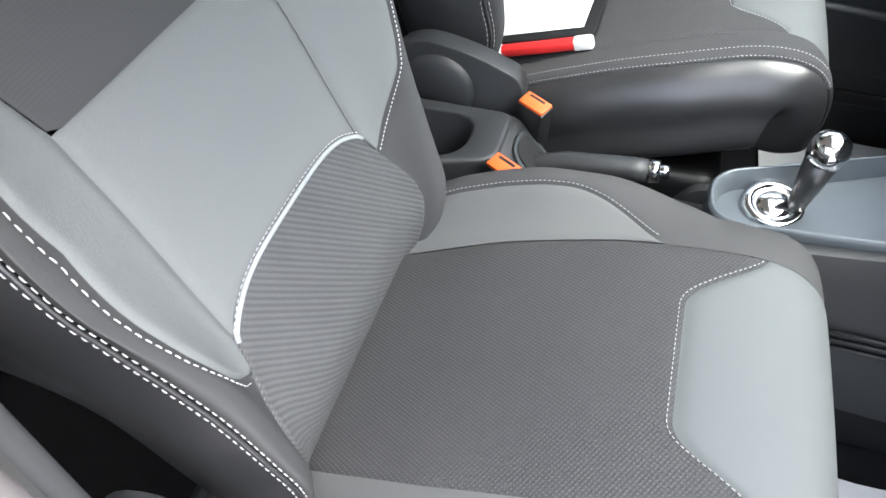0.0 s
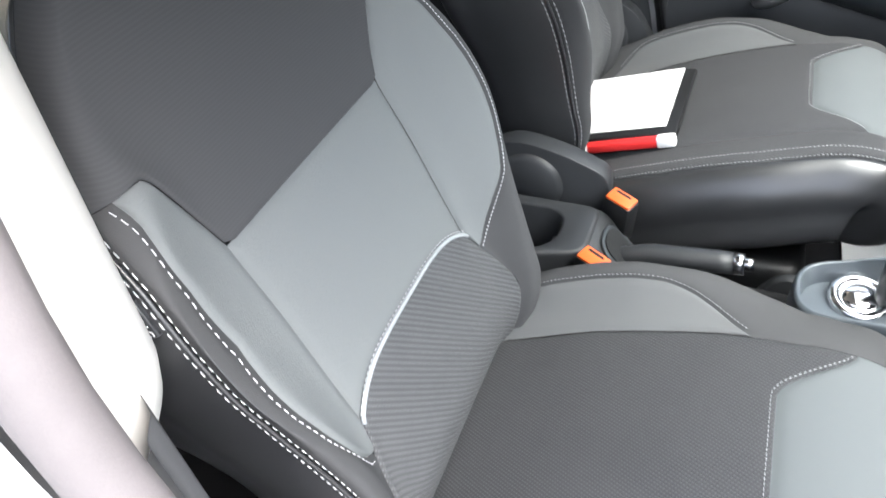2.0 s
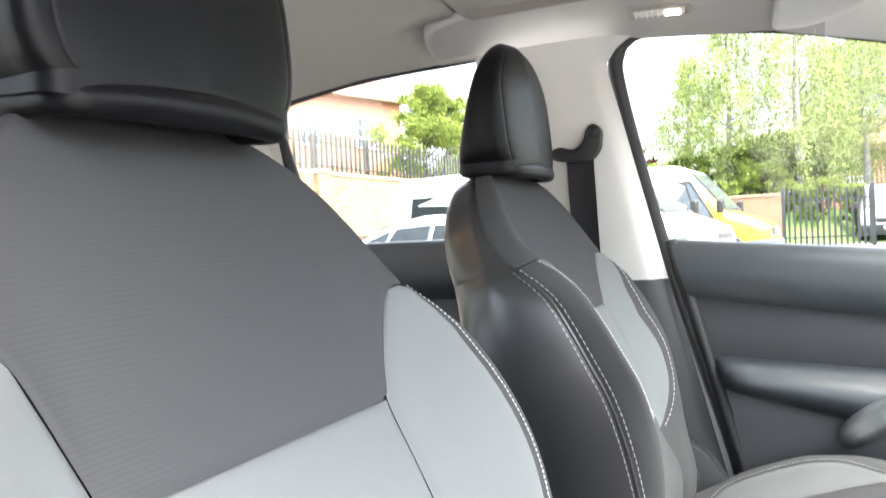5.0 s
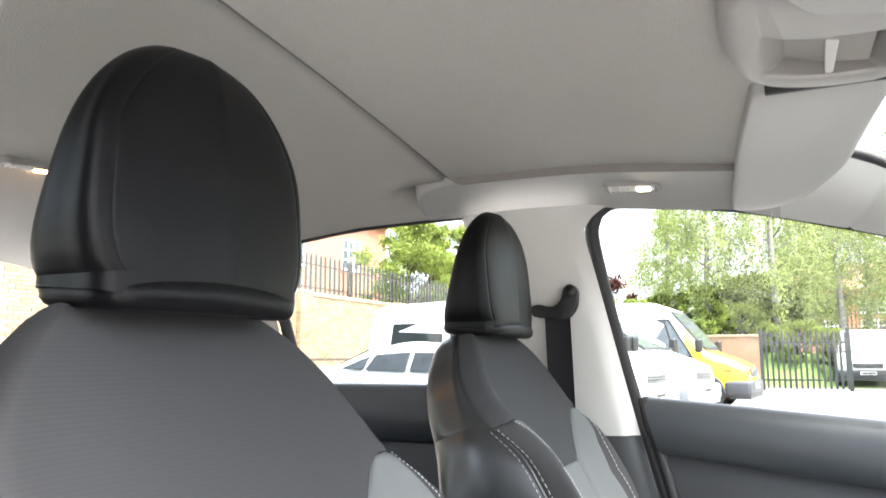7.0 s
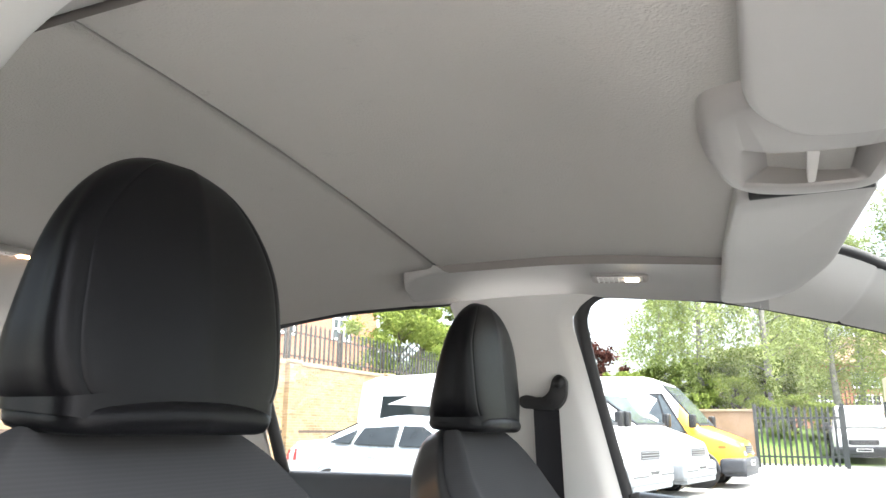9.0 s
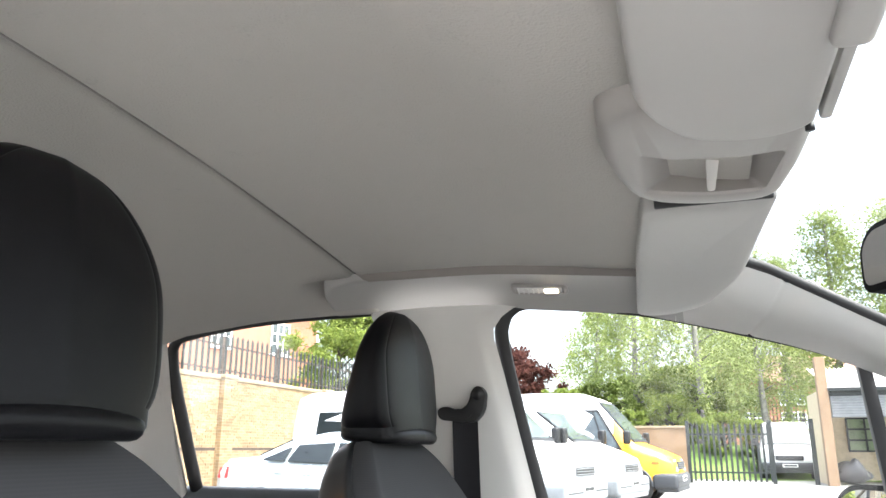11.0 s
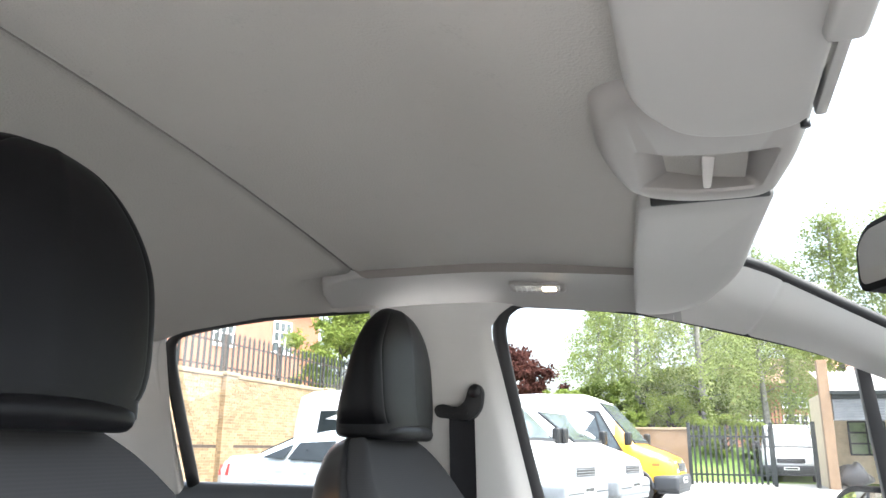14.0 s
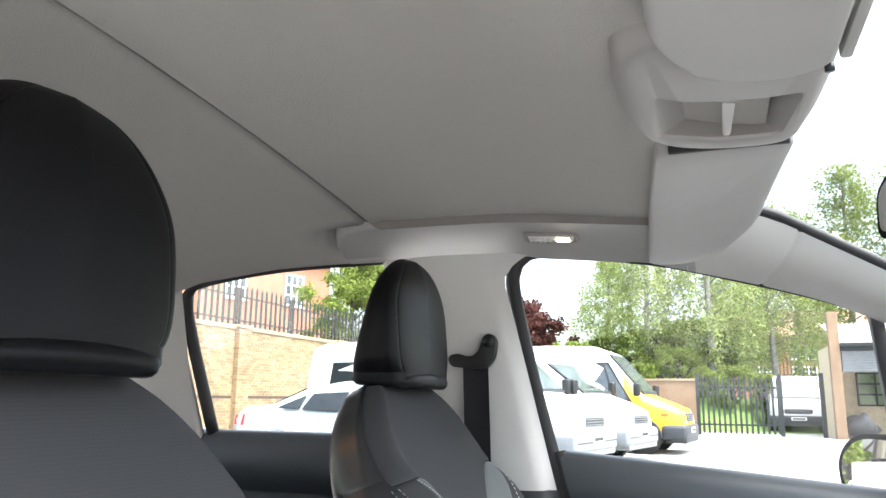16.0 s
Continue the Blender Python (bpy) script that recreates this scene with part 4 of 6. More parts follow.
    def rest(a, z):
        """a round the section: 0 front centre, 1 front corner, 2 back corner, 3 back centre."""
        t = (z - zb) / (zt - zb)
        e = math.sqrt(max(0.0, 1 - max(0.0, (t - 0.45) / 0.55) ** 2.6))
        low = 1 - 0.17 * math.exp(-max(t, 0) / 0.09)
        half = (0.122 - 0.006 * t) * (0.35 + 0.65 * e) * (e ** 0.25 if e > 0 else 0) * low
        fx = -0.076 - 0.016 * t - 0.020 * (1 - e)
        bx = -0.185 + 0.045 * t + 0.012 * (1 - e)
        w = abs(a)
        keys = [(0, fx), (half * (0.90 - 0.14 * smooth01((t - 0.55) / 0.45)), fx - 0.010 + 0.005 * smooth01((t - 0.55) / 0.45)), (half * 1.0, (fx * 0.58 + bx * 0.42)), (half * 0.86, bx + 0.012), (0, bx)]
        s, x = spline(keys, min(w, 3.999))
        if inward > 0:
            s *= 1 - 0.10 * smooth01(t * 1.1) if a < 0 else 0.97 - 0.07 * smooth01((t - 0.35) / 0.65)
        return Vector((x + rest_x, cy + inward * math.copysign(s, a), z))

    def arch(p):
        """How far the lower edge rises towards the middle."""
        return 0.010 * (1 - min(abs(p.y - cy) / 0.12, 1) ** 2) - 0.003

    def rest_panel(pname, a0, a1, z0, z1, nu=18, nv=40, plabel=""):
        def g(a, b):
            bb = 1 - (1 - b) ** 3.2
            p = rest(a0 + (a1 - a0) * a, z0 + (z1 - z0) * bb)
            c = Vector((-0.13, cy, p.z))
            e = min([d for d, end in ((a, a0), (1 - a, a1)) if abs(end) == 1]) * 0.14 if 1 in (abs(a0), abs(a1)) else 1.0
            p.z += arch(p) * (1 - bb) ** 2
            return p + (c - p).normalized() * 0.0025 * math.exp(-e / 0.004) * (1 - b ** 3)
        s = sheet(g, steps(nu), steps(nv))
        p, q, r = g(0.5, 0.5), g(0.52, 0.5), g(0.5, 0.52)
        if (q - p).cross(r - p).dot(p - Vector((-0.13, cy, p.z))) < 0:
            s = flipped(s)
        return part(pname, s, HEADREST, head, plabel)

    head = under(new("headrest"), seat, "black vinyl headrest with sewn seams")
    rest_panel("front_face", -1, 1, zb, zt - 0.0005)
    rest_panel("side_face", 1, 2.4, zb, zt - 0.0005)
    rest_panel("side_face", -2.4, -1, zb, zt - 0.0005)
    rest_panel("back_face", 2.4, 3.99, zb, zt - 0.0005)
    rest_panel("back_face", -3.99, -2.4, zb, zt - 0.0005)

    def foot(u, v):
        """The rolled lower edge of the headrest."""
        a = -3.99 + 7.98 * u
        p = rest(a, zb + 0.004)
        c = Vector((-0.128, cy, zb))
        k = 1 if v < 0.72 else 1.0 - (v - 0.72) / 0.28
        q = c.lerp(p, k)
        drop = 0.014 * math.sin(math.pi / 2 * min(v / 0.7, 1)) * (0.6 + 0.4 * (1 - min(abs(p.y - cy) / 0.115, 1) ** 3))
        front = 0.004 * (p.x + 0.13) / 0.05
        q.z = zb + 0.004 + arch(p) * max(0.0, 1 - v / 0.7) - drop - front * smooth01(v * 2)
        return q
    s = sheet(foot, steps(64, False), steps(16, False))
    part("base", flipped(s) if inward > 0 else s, HEADREST, head)
    ring = []
    for i in range(81):
        p = rest(-3.99 + 7.98 * i / 80, zb + 0.004)
        c = Vector((p.x, cy, p.z))
        q = Vector((-0.128 + rest_x, cy, p.z)).lerp(p, 0.88)
        ring.append((q.x, q.y, zb - 0.009 + 0.55 * arch(q) - 0.003 * (q.x + 0.13) / 0.05))
    part("lower_roll", tube(ring, [0.0095 + 0.45 * max(arch(Vector(q)), 0) for q in ring], 12), HEADREST, head, "black rolled lower edge")
    for w in (0.065, -0.065):
        part("post", tube([(-0.160, cy + w, 1.09), (-0.160, cy + w, 1.170)], 0.005, 10), STEEL_DARK, head, "dark steel headrest post")
    return seat


driver_seat = front_seat("driver_seat", -0.357, 1, "grey and black cloth driver's seat with pale stitching", 0.0, -0.008)
passenger_seat = front_seat("passenger_seat", 0.363, -1, "grey and black cloth passenger seat with pale stitching", -0.012, 0.014, 0.55, 0.05, 0.032)


# ---- things in the cabin ----
def tray(outer, inner, z_top, z_base, depth, lip=0.006, up=1, slope=None, bottom=None):
    """A body with a rounded rim and a sunk pocket: outlines with equal numbers of points; up = -1 opens downwards."""
    n = len(outer)

    def ring(pts, z, k=0.0):
        c = Vector((sum(p[0] for p in pts) / n, sum(p[1] for p in pts) / n))
        out = []
        for p in pts:
            q = Vector(p)
            q = q + (c - q).normalized() * k
            zz = z(q.x, q.y) if callable(z) else z
            out.append((q.x, q.y, zz))
        return out
    zt = z_top if callable(z_top) else (lambda x, y: z_top)
    rings = [ring(outer, z_base)]
    for k in range(6):
        a = math.pi / 2 * k / 5
        rings.append(ring(outer, lambda x, y, a=a: zt(x, y) - up * lip * (1 - math.sin(a)), lip * (1 - math.cos(a))))
    edge = min(lip, 0.008)
    rings += [ring(inner, zt, -edge * 0.6), ring(inner, lambda x, y: zt(x, y) - up * edge * 0.15, -edge * 0.2), ring(inner, lambda x, y: zt(x, y) - up * edge * 0.5)]
    rings.append(ring(bottom or inner, lambda x, y: zt(x, y) - up * depth, 0.0 if bottom else (edge if slope is None else slope)))
    verts = [v for r in rings for v in r]
    faces = [(j * n + i, j * n + (i + 1) % n, (j + 1) * n + (i + 1) % n, (j + 1) * n + i) for j in range(len(rings) - 1) for i in range(n)]
    faces.append(tuple(range((len(rings) - 1) * n, len(rings) * n)))
    bm = bmesh.new()
    vs = [bm.verts.new(v) for v in verts]
    for f in faces:
        bm.faces.new([vs[i] for i in f])
    bmesh.ops.recalc_face_normals(bm, faces=bm.faces)
    return bm


def rect(x0, x1, y0, y1, r, n=5):
    return rounded([(x0, y0), (x1, y0), (x1, y1), (x0, y1)], r, n)


console = thing("centre_console", (0.3, 0, 0.22), "charcoal plastic centre console with open storage box", "centre console")
part("tunnel", block(-0.9, 0.95, -0.085, 0.085, 0.2, 0.50, 0.03), CARPET, console, "black carpeted tunnel")
part("storage_box", tray(rounded([(-0.12, -0.086), (0.06, -0.082), (0.166, -0.050), (0.166, 0.056), (-0.12, 0.060)], [0.03, 0.06, 0.024, 0.02, 0.03], 7), rounded([(-0.10, -0.076), (0.055, -0.072), (0.119, -0.046), (0.119, 0.034), (-0.10, 0.036)], [0.02, 0.05, 0.036, 0.036, 0.02], 7), lambda x, y: 0.602 + 0.03 * x, 0.38, 0.20, 0.008), PLASTIC_DARK, console, "charcoal storage box open at the top")
part("box_front", prism(rounded([(0.150, 0.604), (0.172, 0.600), (0.245, 0.520), (0.245, 0.42), (0.150, 0.42)], [0.002, 0.022, 0.02, 0.01, 0.004]), (-0.048, 0.054), "xz", 0.010, 3), PLASTIC_DARK, console)
part("slot_frame", prism(rounded([(-0.046, -0.034), (0.046, -0.034), (0.046, 0.034), (-0.046, 0.034)], 0.030), (0, 0.003), "xy", 0.001, 1, m=pose(0.2085, 0.010, 0.5625, 0, 47.6, 0)), PLASTIC_DOOR, console, "smooth grey rim of the recess")
part("slot", prism(rounded([(-0.040, -0.027), (0.040, -0.027), (0.040, 0.027), (-0.040, 0.027)], 0.024), (0, 0.002), "xy", 0.0, m=pose(0.2105, 0.010, 0.5648, 0, 47.6, 0)), PLASTIC_BLACK, console, "black oblong recess")
part("side_panel", prism(rounded([(0.40, 0.50), (0.43, 0.586), (0.52, 0.596), (0.70, 0.622), (0.95, 0.64), (0.95, 0.30), (0.52, 0.33)], [0.02, 0.03, 0.02, 0.02, 0.02, 0.02, 0.04]), (-0.098, -0.080), "xz", 0.006, 2), PLASTIC_DARK, console, "mid grey console flank")
part("side_panel", prism(rounded([(0.40, 0.46), (0.435, 0.52), (0.52, 0.50), (0.70, 0.50), (0.95, 0.60), (0.95, 0.30), (0.52, 0.33)], [0.02, 0.03, 0.02, 0.02, 0.02, 0.02, 0.04]), (0.080, 0.098), "xz", 0.006, 2), PLASTIC_DARK, console)
part("gear_surround", tray(rounded([(0.436, -0.074), (0.70, -0.086), (0.70, 0.098), (0.530, 0.050), (0.436, 0.026)], [0.045, 0.02, 0.02, 0.05, 0.04], 6), rounded([(0.443, -0.068), (0.69, -0.080), (0.69, 0.092), (0.530, 0.044), (0.443, 0.020)], [0.042, 0.02, 0.02, 0.05, 0.036], 6), lambda x, y: 0.598 + 0.14 * (x - 0.43), 0.50, 0.032, 0.007), CONSOLE_GREY, console, "satin blue-grey gear lever surround")
for i in range(3):
    part("vent_slat", block(0.618, 0.80, -0.104, -0.097, 0.448 + 0.014 * i, 0.455 + 0.014 * i, 0.002, 1, Matrix.Identity(4)), PLASTIC_BLACK, console)
stack = part("centre_stack", prism(rounded([(0.72, 0.60), (0.745, 0.72), (0.78, 0.98), (1.0, 1.0), (1.0, 0.60)], 0.03), (-0.105, 0.105), "xz", 0.015, 3), PLASTIC_DARK, console, "charcoal centre stack")

dashboard = thing("dashboard", (0.85, 0, 0.6), "charcoal moulded dashboard across the cabin", "dashboard")
part("top_pad", prism(rounded([(0.72, 0.86), (0.76, 0.965), (1.10, 1.00), (1.15, 0.80), (0.80, 0.72)], [0.05, 0.05, 0.02, 0.02, 0.06]), (-0.66, 0.66), "xz", 0.02, 3), PLASTIC_BLACK, dashboard)
part("lower_panel", prism(rounded([(0.80, 0.74), (0.76, 0.62), (0.84, 0.50), (1.08, 0.50), (1.08, 0.78)], [0.02, 0.04, 0.04, 0.02, 0.02]), (0.12, 0.66), "xz", 0.02, 3), PLASTIC_DARK, dashboard)
part("glovebox_lid", prism(rounded([(0.745, 0.63), (0.768, 0.75), (0.80, 0.74), (0.78, 0.60)], 0.01), (0.18, 0.60), "xz", 0.006, 2), PLASTIC_DOOR, dashboard)
part("trim_strip", prism(rounded([(0.722, 0.80), (0.728, 0.83), (0.76, 0.83), (0.76, 0.80)], 0.004), (0.13, 0.65), "xz", 0.004, 2), SATIN, dashboard, "satin silver dashboard strip")
part("lower_panel", prism(rounded([(0.86, 0.74), (0.84, 0.62), (0.90, 0.52), (1.08, 0.50), (1.08, 0.78)], [0.02, 0.04, 0.04, 0.02, 0.02]), (-0.66, -0.12), "xz", 0.02, 3), PLASTIC_DARK, dashboard)

brake = thing("handbrake", (0.25, 0.012, 0.50), "charcoal handbrake lever with chrome button, lowered", "handbrake")
part("grip", tube([(0.17, 0.012, 0.548), (0.21, 0.012, 0.560), (0.25, 0.012, 0.572), (0.34, 0.012, 0.584), (0.362, 0.012, 0.586)], [0.010, 0.014, 0.0165, 0.0165, 0.015], 16), PLASTIC_DARK, brake)
part("collar", tube([(0.360, 0.012, 0.586), (0.374, 0.012, 0.588)], [0.0162, 0.0150], 16), CHROME, brake, "chrome collar")
part("button", tube([(0.372, 0.012, 0.588), (0.386, 0.012, 0.590)], [0.010, 0.009], 12), CHROME, brake, "chrome button")
part("bracket", block(0.10, 0.20, -0.012, 0.036, 0.49, 0.56, 0.01), PLASTIC_BLACK, brake)

lever = thing("gear_lever", (0.545, 0, 0.57), "black gear lever with chrome capped knob and chrome base", "gear lever")
part("base_ring", moved(wheel_rings([(0.0, 0.040), (0.010, 0.040), (0.015, 0.035), (0.015, 0.028), (0.004, 0.026)]), pose(0.520, 0, 0.572, 90 + 8, 0, 0)), CHROME, lever, "chrome base ring")
part("base_dome", moved(wheel_rings([(0.0, 0.026), (0.008, 0.025), (0.013, 0.018), (0.015, 0.008), (0.0155, 0.001)]), pose(0.520, 0, 0.575, 90 + 8, 0, 0)), CHROME, lever, "chrome gate cover")
part("boot", tube([(0.544, 0, 0.575), (0.546, 0, 0.60), (0.548, 0, 0.63), (0.550, 0, 0.664)], [0.010, 0.013, 0.017, 0.0205], 18), LEATHERETTE, lever, "black leather grip")
part("knob", tube([(0.550, 0, 0.662), (0.551, 0, 0.672), (0.552, 0, 0.684), (0.553, 0, 0.694), (0.5535, 0, 0.700), (0.5535, 0, 0.702)], [0.0205, 0.0235, 0.0235, 0.019, 0.010, 0.002], 22), CHROME, lever, "polished chrome cap")


def buckle(at, label):
    """A belt buckle leaning towards the open door: black case on its stalk, orange press button with a slot."""
    b = thing("belt_buckle", at, label, "belt buckle", "belt buckles")
    nz = Vector((0.06, -0.14, 0.99)).normalized()
    ny = (Vector((0.90, -0.43, 0.0)) - nz * nz.dot(Vector((0.90, -0.43, 0.0)))).normalized()
    m = Matrix((ny.cross(nz), ny, nz)).transposed().to_4x4()
    m.translation = at
    part("case", block(-0.015, 0.015, -0.023, 0.023, -0.080, 0.0, 0.005, 2, m), PLASTIC_BLACK, b)
    part("button", block(-0.0125, 0.0125, -0.0205, 0.0205, -0.004, 0.0035, 0.002, 2, m), ORANGE, b, "orange press button")
    part("slot", block(-0.0095, -0.0040, -0.015, 0.012, -0.002, 0.0040, 0.001, 1, m), PLASTIC_BLACK, b)
    part("stalk", tube([m @ Vector((0, 0, -0.07)), m @ Vector((0.0, 0, -0.14))], 0.009, 8), PLASTIC_BLACK, b)
    return b


buckle((0.181, -0.069, 0.615), "black belt buckle with orange button beside the driver's seat")
buckle((0.192, 0.063, 0.622), "black belt buckle with orange button beside the passenger seat")

# folder with paper on the passenger seat
folder = thing("folder", (0.178, 0.345, 0.632), "black folder holding white paper, lying on the passenger seat", "folder")
fm = pose(0.168, 0.332, 0.622, 0, -17.5, -1.0)
part("cover", block(-0.106, 0.082, -0.108, 0.108, -0.009, 0.004, 0.003, 2, fm), PLASTIC_BLACK, folder)
part("paper", block(-0.104, 0.064, -0.092, 0.106, 0.005, 0.0075, 0.001, 1, fm), PAPER, folder, "white sheets of paper")
part("crease", tube([fm @ Vector((0.012, 0.045, 0.0080)), fm @ Vector((0.006, 0.08, 0.0085)), fm @ Vector((0.004, 0.104, 0.0080))], 0.0006, 5), PLASTIC_DARK, folder)
pen_case = thing("pen_case", (0.178, 0.232, 0.62), "red glossy pen case with clear ends beside the folder", "pen case")
part("case", block(-0.090, 0.070, -0.0085, 0.0085, -0.009, 0.009, 0.006, 3, pose(0.176, 0.217, 0.617, 0, -17.5, -1)), RED, pen_case)
part("end", block(-0.092, -0.068, -0.0092, 0.0092, -0.0097, 0.0097, 0.005, 3, pose(0.176, 0.217, 0.617, 0, -17.5, -1)), PAPER, pen_case, "pale end cap")
part("end", block(0.042, 0.073, -0.0092, 0.0092, -0.0097, 0.0097, 0.005, 3, pose(0.176, 0.217, 0.617, 0, -17.5, -1)), PAPER, pen_case, "pale end cap")

# passenger seat belt
belt = thing("seat_belt", (-0.10, 0.62, 0.7), "black seat belt hanging from its pillar anchor", "seat belt")
part("webbing", sheet(lambda u, v: (-0.113 + 0.050 * u + 0.018 * (1 - v), 0.588 + 0.004 * math.sin(math.pi * u) - 0.01 * (1 - v), 0.72 + 0.49 * v), steps(6, False), steps(12, False)), BELT, belt, "black webbing")
part("anchor", prism(rounded([(-0.139, 1.208), (-0.132, 1.189), (-0.098, 1.186), (-0.064, 1.184), (-0.047, 1.204), (-0.043, 1.240), (-0.057, 1.253), (-0.071, 1.242), (-0.075, 1.219), (-0.094, 1.205), (-0.120, 1.215)], 0.012, 4), (0.572, 0.592), "xz", 0.006, 3), PLASTIC_BLACK, belt, "black plastic guide loop")
part("slot_edge", prism(rounded([(-0.118, 1.196), (-0.072, 1.193), (-0.070, 1.199), (-0.116, 1.202)], 0.002, 3), (0.5705, 0.574), "xz", 0.0), RUBBER, belt)
part("bolt", moved(wheel_rings([(-0.012, 0.0), (-0.012, 0.010), (-0.004, 0.013), (0.01, 0.013)]), Matrix.Translation((-0.058, 0.580, 1.236))), PLASTIC_BLACK, belt)


# ---- roof fittings: sun blind, visors, lamps, mirror ----
def plate(outline, zf, thick, mat, name, owner, label="", rim=0.010):
    """A soft-edged panel hanging under the roof; its underside follows zf(x, y)."""
    n = len(outline)
    c = Vector((sum(p[0] for p in outline) / n, sum(p[1] for p in outline) / n))
    rings = []
    for k, dz in ((0.0, thick), (0.0, rim * 0.9), (rim * 0.08, rim * 0.45), (rim * 0.35, rim * 0.15), (rim * 0.9, 0.0)):
        rings.append([(p, k, dz) for p in outline])
    verts = []
    for r in rings:
        for p, k, dz in r:
            q = Vector(p)
            q = q + (c - q).normalized() * k
            verts.append((q.x, q.y, zf(q.x, q.y) + dz))
    base = len(verts)
    inner = 6
    for j in range(1, inner):
        for p in outline:
            q = Vector(p)
            q = q + (c - q).normalized() * rim * 0.9
            q = q.lerp(c, j / inner)
            verts.append((q.x, q.y, zf(q.x, q.y)))
    verts.append((c.x, c.y, zf(c.x, c.y)))
    total = len(rings) + inner - 1
    faces = [(j * n + i, j * n + (i + 1) % n, (j + 1) * n + (i + 1) % n, (j + 1) * n + i) for j in range(total - 1) for i in range(n)]
    faces += [((total - 1) * n + i, (total - 1) * n + (i + 1) % n, len(verts) - 1) for i in range(n)]
    faces.append(tuple(range(n)))
    bm = bmesh.new()
    vs = [bm.verts.new(v) for v in verts]
    for f in faces:
        bm.faces.new([vs[i] for i in f])
    bmesh.ops.recalc_face_normals(bm, faces=bm.faces)
    return part(name, bm, mat, owner, label)


driver_visor = thing("sun_visor", (0.37, -0.35, 1.40), "pale grey sun visor folded up against the roof", "sun visor", "sun visors")
plate(rounded([(0.312, -0.56), (0.438, -0.56), (0.436, -0.160), (0.400, -0.146), (0.345, -0.160), (0.305, -0.235)], [0.02, 0.02, 0.03, 0.04, 0.06, 0.05], 6), lambda x, y: 1.379 + 0.02 * (x - 0.31), 0.022, PLASTIC_VISOR, "flap", driver_visor)
part("pivot", block(0.4395, 0.4490, -0.58, -0.165, 1.386, 1.402, 0.003, 2), PLASTIC_VISOR, driver_visor, "slim rail along the visor")
part("hinge", block(0.427, 0.452, -0.42, -0.300, 1.373, 1.398, 0.006, 3), PLASTIC_VISOR, driver_visor, "pale hinge block")
part("rivet", tube([(0.438, -0.132, 1.398), (0.438, -0.132, 1.392)], 0.004, 8), PLASTIC_BLACK, driver_visor)
passenger_visor = thing("sun_visor", (0.33, 0.32, 1.40), "pale grey sun visor curving down to the door rail", "sun visor", "sun visors")


def drop(y):
    return 0.036 * smooth01((y - 0.25) / 0.36)


plate(rounded([(0.288, 0.070), (0.433, 0.074), (0.412, 0.40), (0.352, 0.545), (0.290, 0.590), (0.238, 0.575), (0.262, 0.30)], [0.012, 0.012, 0.05, 0.06, 0.05, 0.04, 0.05], 6), lambda x, y: 1.400 - drop(y) + 0.03 * (x - 0.28), 0.020, PLASTIC_VISOR, "flap", passenger_visor)
part("clip", block(0.400, 0.410, 0.318, 0.342, 1.398, 1.412, 0.004), PLASTIC_VISOR, passenger_visor)

blind = thing("sun_blind_handle", (0.35, -0.07, 1.41), "taupe grey sun blind housing with a pale finger pull", "sun blind")
part("housing", tray(rounded([(0.306, -0.226), (0.272, -0.206), (0.262, -0.095), (0.286, 0.016), (0.345, 0.054), (0.430, 0.060), (0.447, -0.06), (0.450, -0.240)], [0.03, 0.03, 0.06, 0.04, 0.06, 0.03, 0.05, 0.02], 6),
                      rounded([(0.331, -0.092), (0.303, -0.113), (0.300, -0.070), (0.300, -0.022), (0.354, 0.012), (0.412, 0.016), (0.424, -0.084), (0.385, -0.080)], [0.012, 0.004, 0.02, 0.005, 0.05, 0.012, 0.012, 0.02], 6), lambda x, y: 1.394 + 0.03 * (x - 0.26) - 0.006 * smooth01((y + 0.16) / 0.14), 1.455, 0.034, 0.022, -1,
                      bottom=rounded([(0.345, -0.088), (0.331, -0.080), (0.330, -0.030), (0.331, 0.014), (0.362, 0.026), (0.390, 0.034), (0.396, -0.050), (0.385, -0.074)], [0.006, 0.003, 0.01, 0.003, 0.02, 0.003, 0.012, 0.012], 6)), PLASTIC_TAUPE, blind)
part("finger_pull", prism(rounded([(-0.0065, -0.028), (0.0065, -0.028), (0.0036, 0.016), (-0.0036, 0.016)], 0.003), (-0.003, 0.003), "xy", 0.002, 2, pose(0.3625, -0.016, 1.402, -34, 0, 5)), PLASTIC_LIGHT, blind, "pale finger pull")
# shade between housing and visor, added as a black strip
part("gap_strip", block(0.302, 0.426, 0.0595, 0.0660, 1.3985, 1.42, 0.002), PLASTIC_BLACK, blind, "black strip for the shade in the gap")
blind_cover = part("roof_header", prism(rounded([(0.335, -0.60), (0.438, -0.60), (0.445, 0.0), (0.425, 0.44), (0.31, 0.47), (0.31, 0.10), (0.335, 0.0)], 0.01), (1.432, 1.452), "xy", 0.004, 1), PLASTIC_VISOR, None)
tagged(blind_cover, "pale grey roof header behind the visors", "roof trim", kind="structure")


